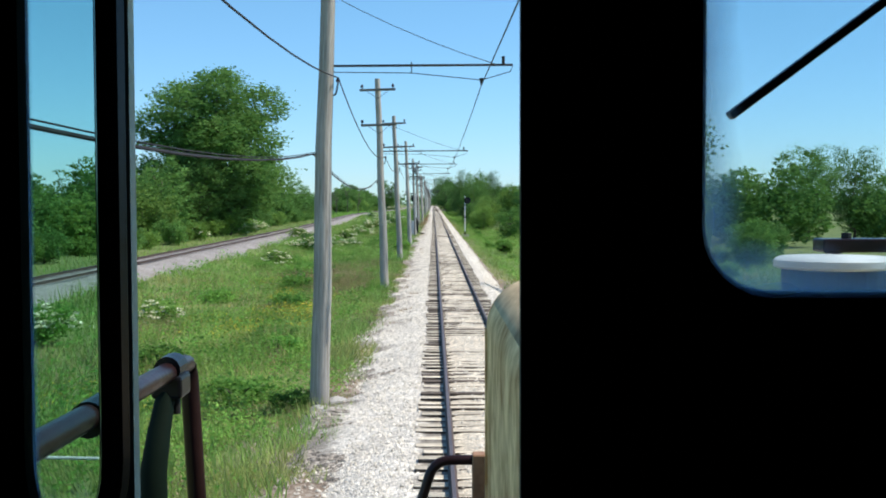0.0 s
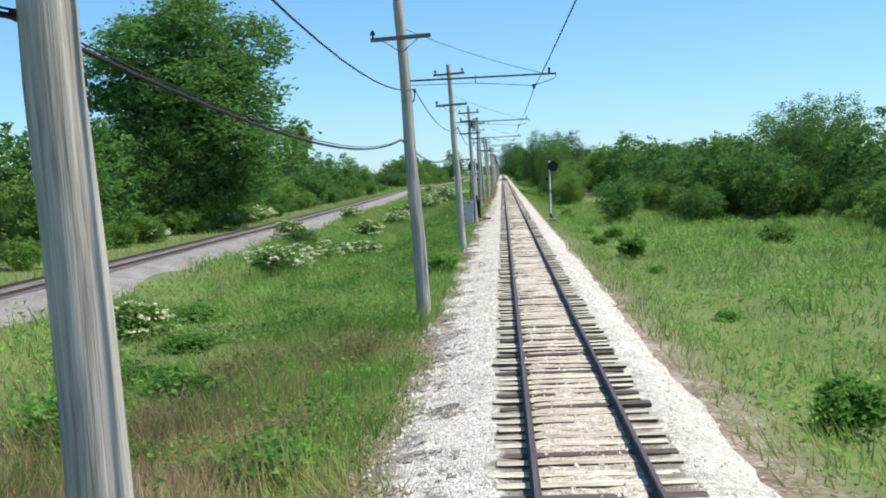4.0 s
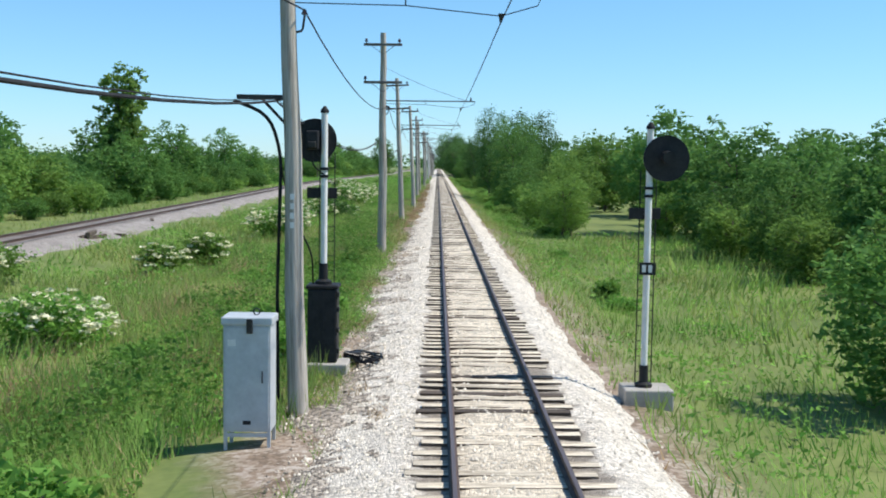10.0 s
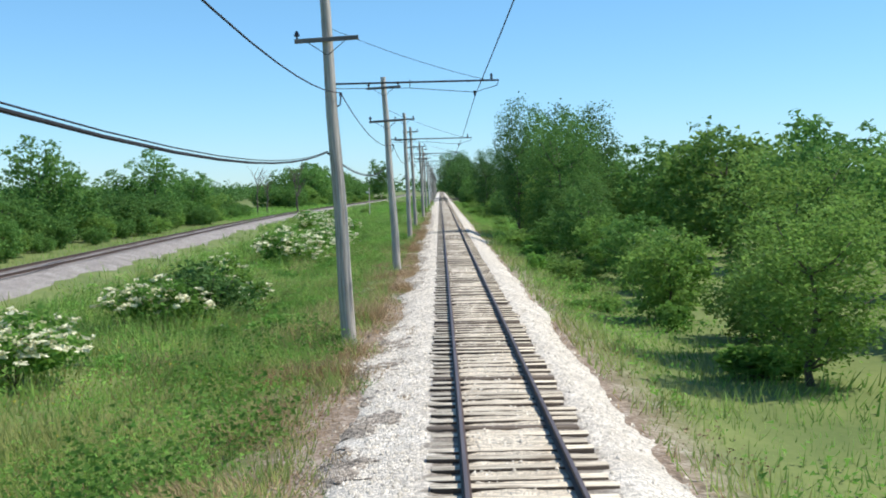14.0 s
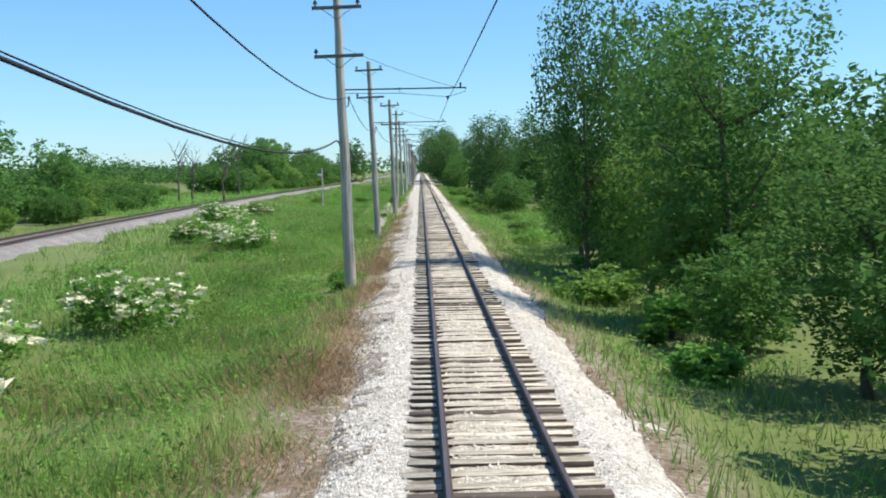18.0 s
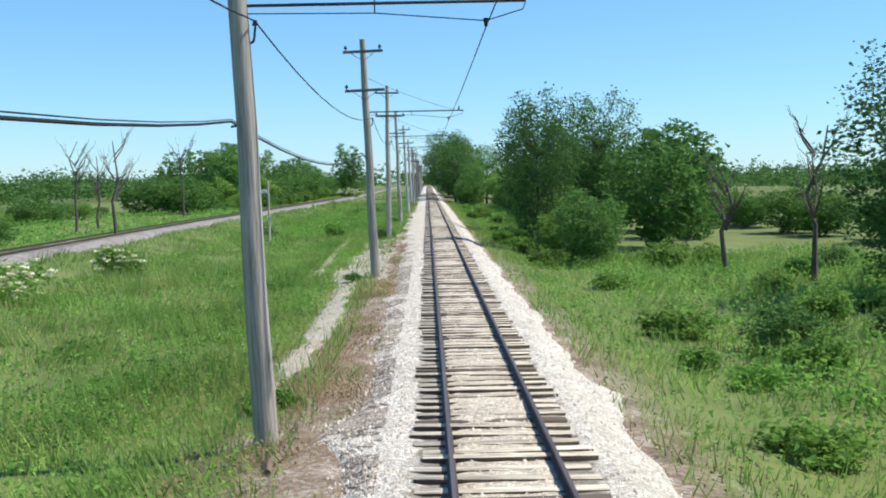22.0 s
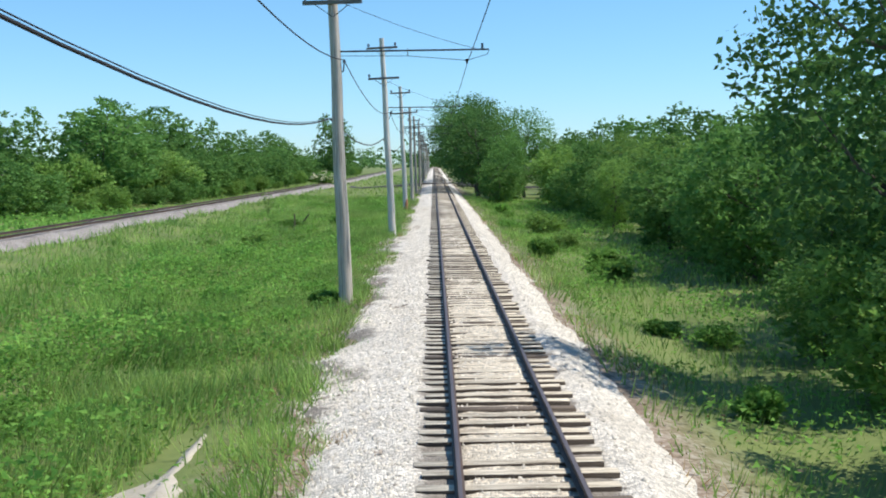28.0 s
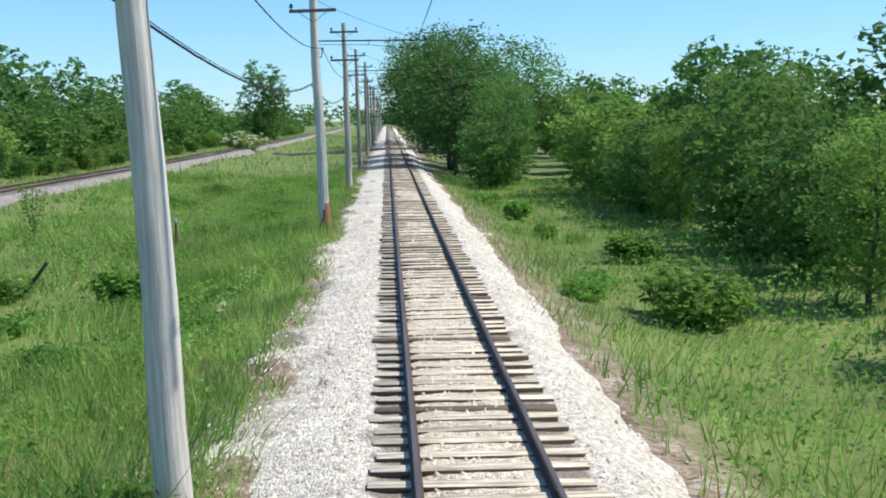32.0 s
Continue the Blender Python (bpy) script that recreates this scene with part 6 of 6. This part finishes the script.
# running board, underframe, rails
part("deck", box(-1.55, 1.55, -1.8, 7.0, 1.40, 1.55, bevel=0.01), M["black_paint"], loco)
part("cab_plinth", box(-1.58, 1.58, -1.72, w1, 1.552, FLOOR - 0.06), M["black_paint"], loco)
for y in (-0.4, 2.2, 4.6, 6.0):
    part("axle", tube([(-0.83, y, 0.70), (0.83, y, 0.70)], 0.08, 10), M["iron"], loco)
    for s in (-1, 1):
        part("wheel", tube([(s * 0.70, y, 0.70), (s * 0.765, y, 0.70), (s * 0.77, y, 0.70), (s * 0.83, y, 0.70)], [0.52, 0.52, 0.50, 0.49], 28), M["iron"], loco)
for y in (0.9, 5.3):
    part("truck_frame", box(-0.95, 0.95, y - 1.9 if y < 2 else y - 1.2, y + 1.9 if y < 2 else y + 1.2, 0.85, 1.40), M["black_paint"], loco)

gx_, gz_ = EYE_X - 0.55, EYE_Z - 0.345
rail = part("grab_rail", tube(bend([(gx_, 1.40, gz_ + 0.012), (gx_, 2.46, gz_ - 0.01), (gx_ + 0.10, 2.50, 1.55)], 0.05, 4), 0.021, 14), M["brown_pipe"], loco, "shiny brown painted grab rail", True)
part("collar", tube([(gx_, 2.26, gz_), (gx_, 2.33, gz_)], 0.028, 14), M["rubber"], rail)
part("collar", tube([(gx_, 1.74, gz_), (gx_, 1.86, gz_)], 0.030, 14), M["rubber"], rail)
part("grab_post", tube([(gx_ - 0.02, 2.22, 1.55), (gx_ - 0.02, 2.22, gz_ - 0.20), (gx_ - 0.012, 2.24, gz_ - 0.12), (gx_, 2.28, gz_ - 0.02)], [0.028, 0.028, 0.024, 0.018], 14), M["post_paint"], loco, "green-black painted post", True)
part("clamp", box(gx_ - 0.032, gx_ + 0.032, 2.25, 2.34, gz_ - 0.06, gz_ - 0.012, bevel=0.008), M["rubber"], rail)
for s in (-1, 1):
    part("clamp_bolt", tube([(gx_ + s * 0.014, 2.285, gz_ - 0.095), (gx_ + s * 0.014, 2.285, gz_ - 0.05)], 0.008, 8), M["iron"], rail)
part("step_rail", tube(bend([(EYE_X - 0.66, 4.0, 1.55), (EYE_X - 0.66, 4.0, EYE_Z - 1.16), (EYE_X - 0.33, 4.0, EYE_Z - 1.15), (EYE_X - 0.33, 4.0, 1.55)], 0.10, 5), 0.026, 10), M["brown_pipe"], loco, smooth=True)
part("end_rail", tube(bend([(-0.78, NOSE + 0.3, EYE_Z - 1.50), (-1.02, NOSE + 0.3, EYE_Z - 1.50), (-1.35, NOSE + 0.3, 1.55)], 0.10, 5), 0.03, 10), M["brown_pipe"], loco, smooth=True)
part("end_post", box(-0.80, -0.70, NOSE + 0.25, NOSE + 0.35, 1.55, EYE_Z - 1.46, bevel=0.01), M["rusty"], loco, "rusty painted end post")
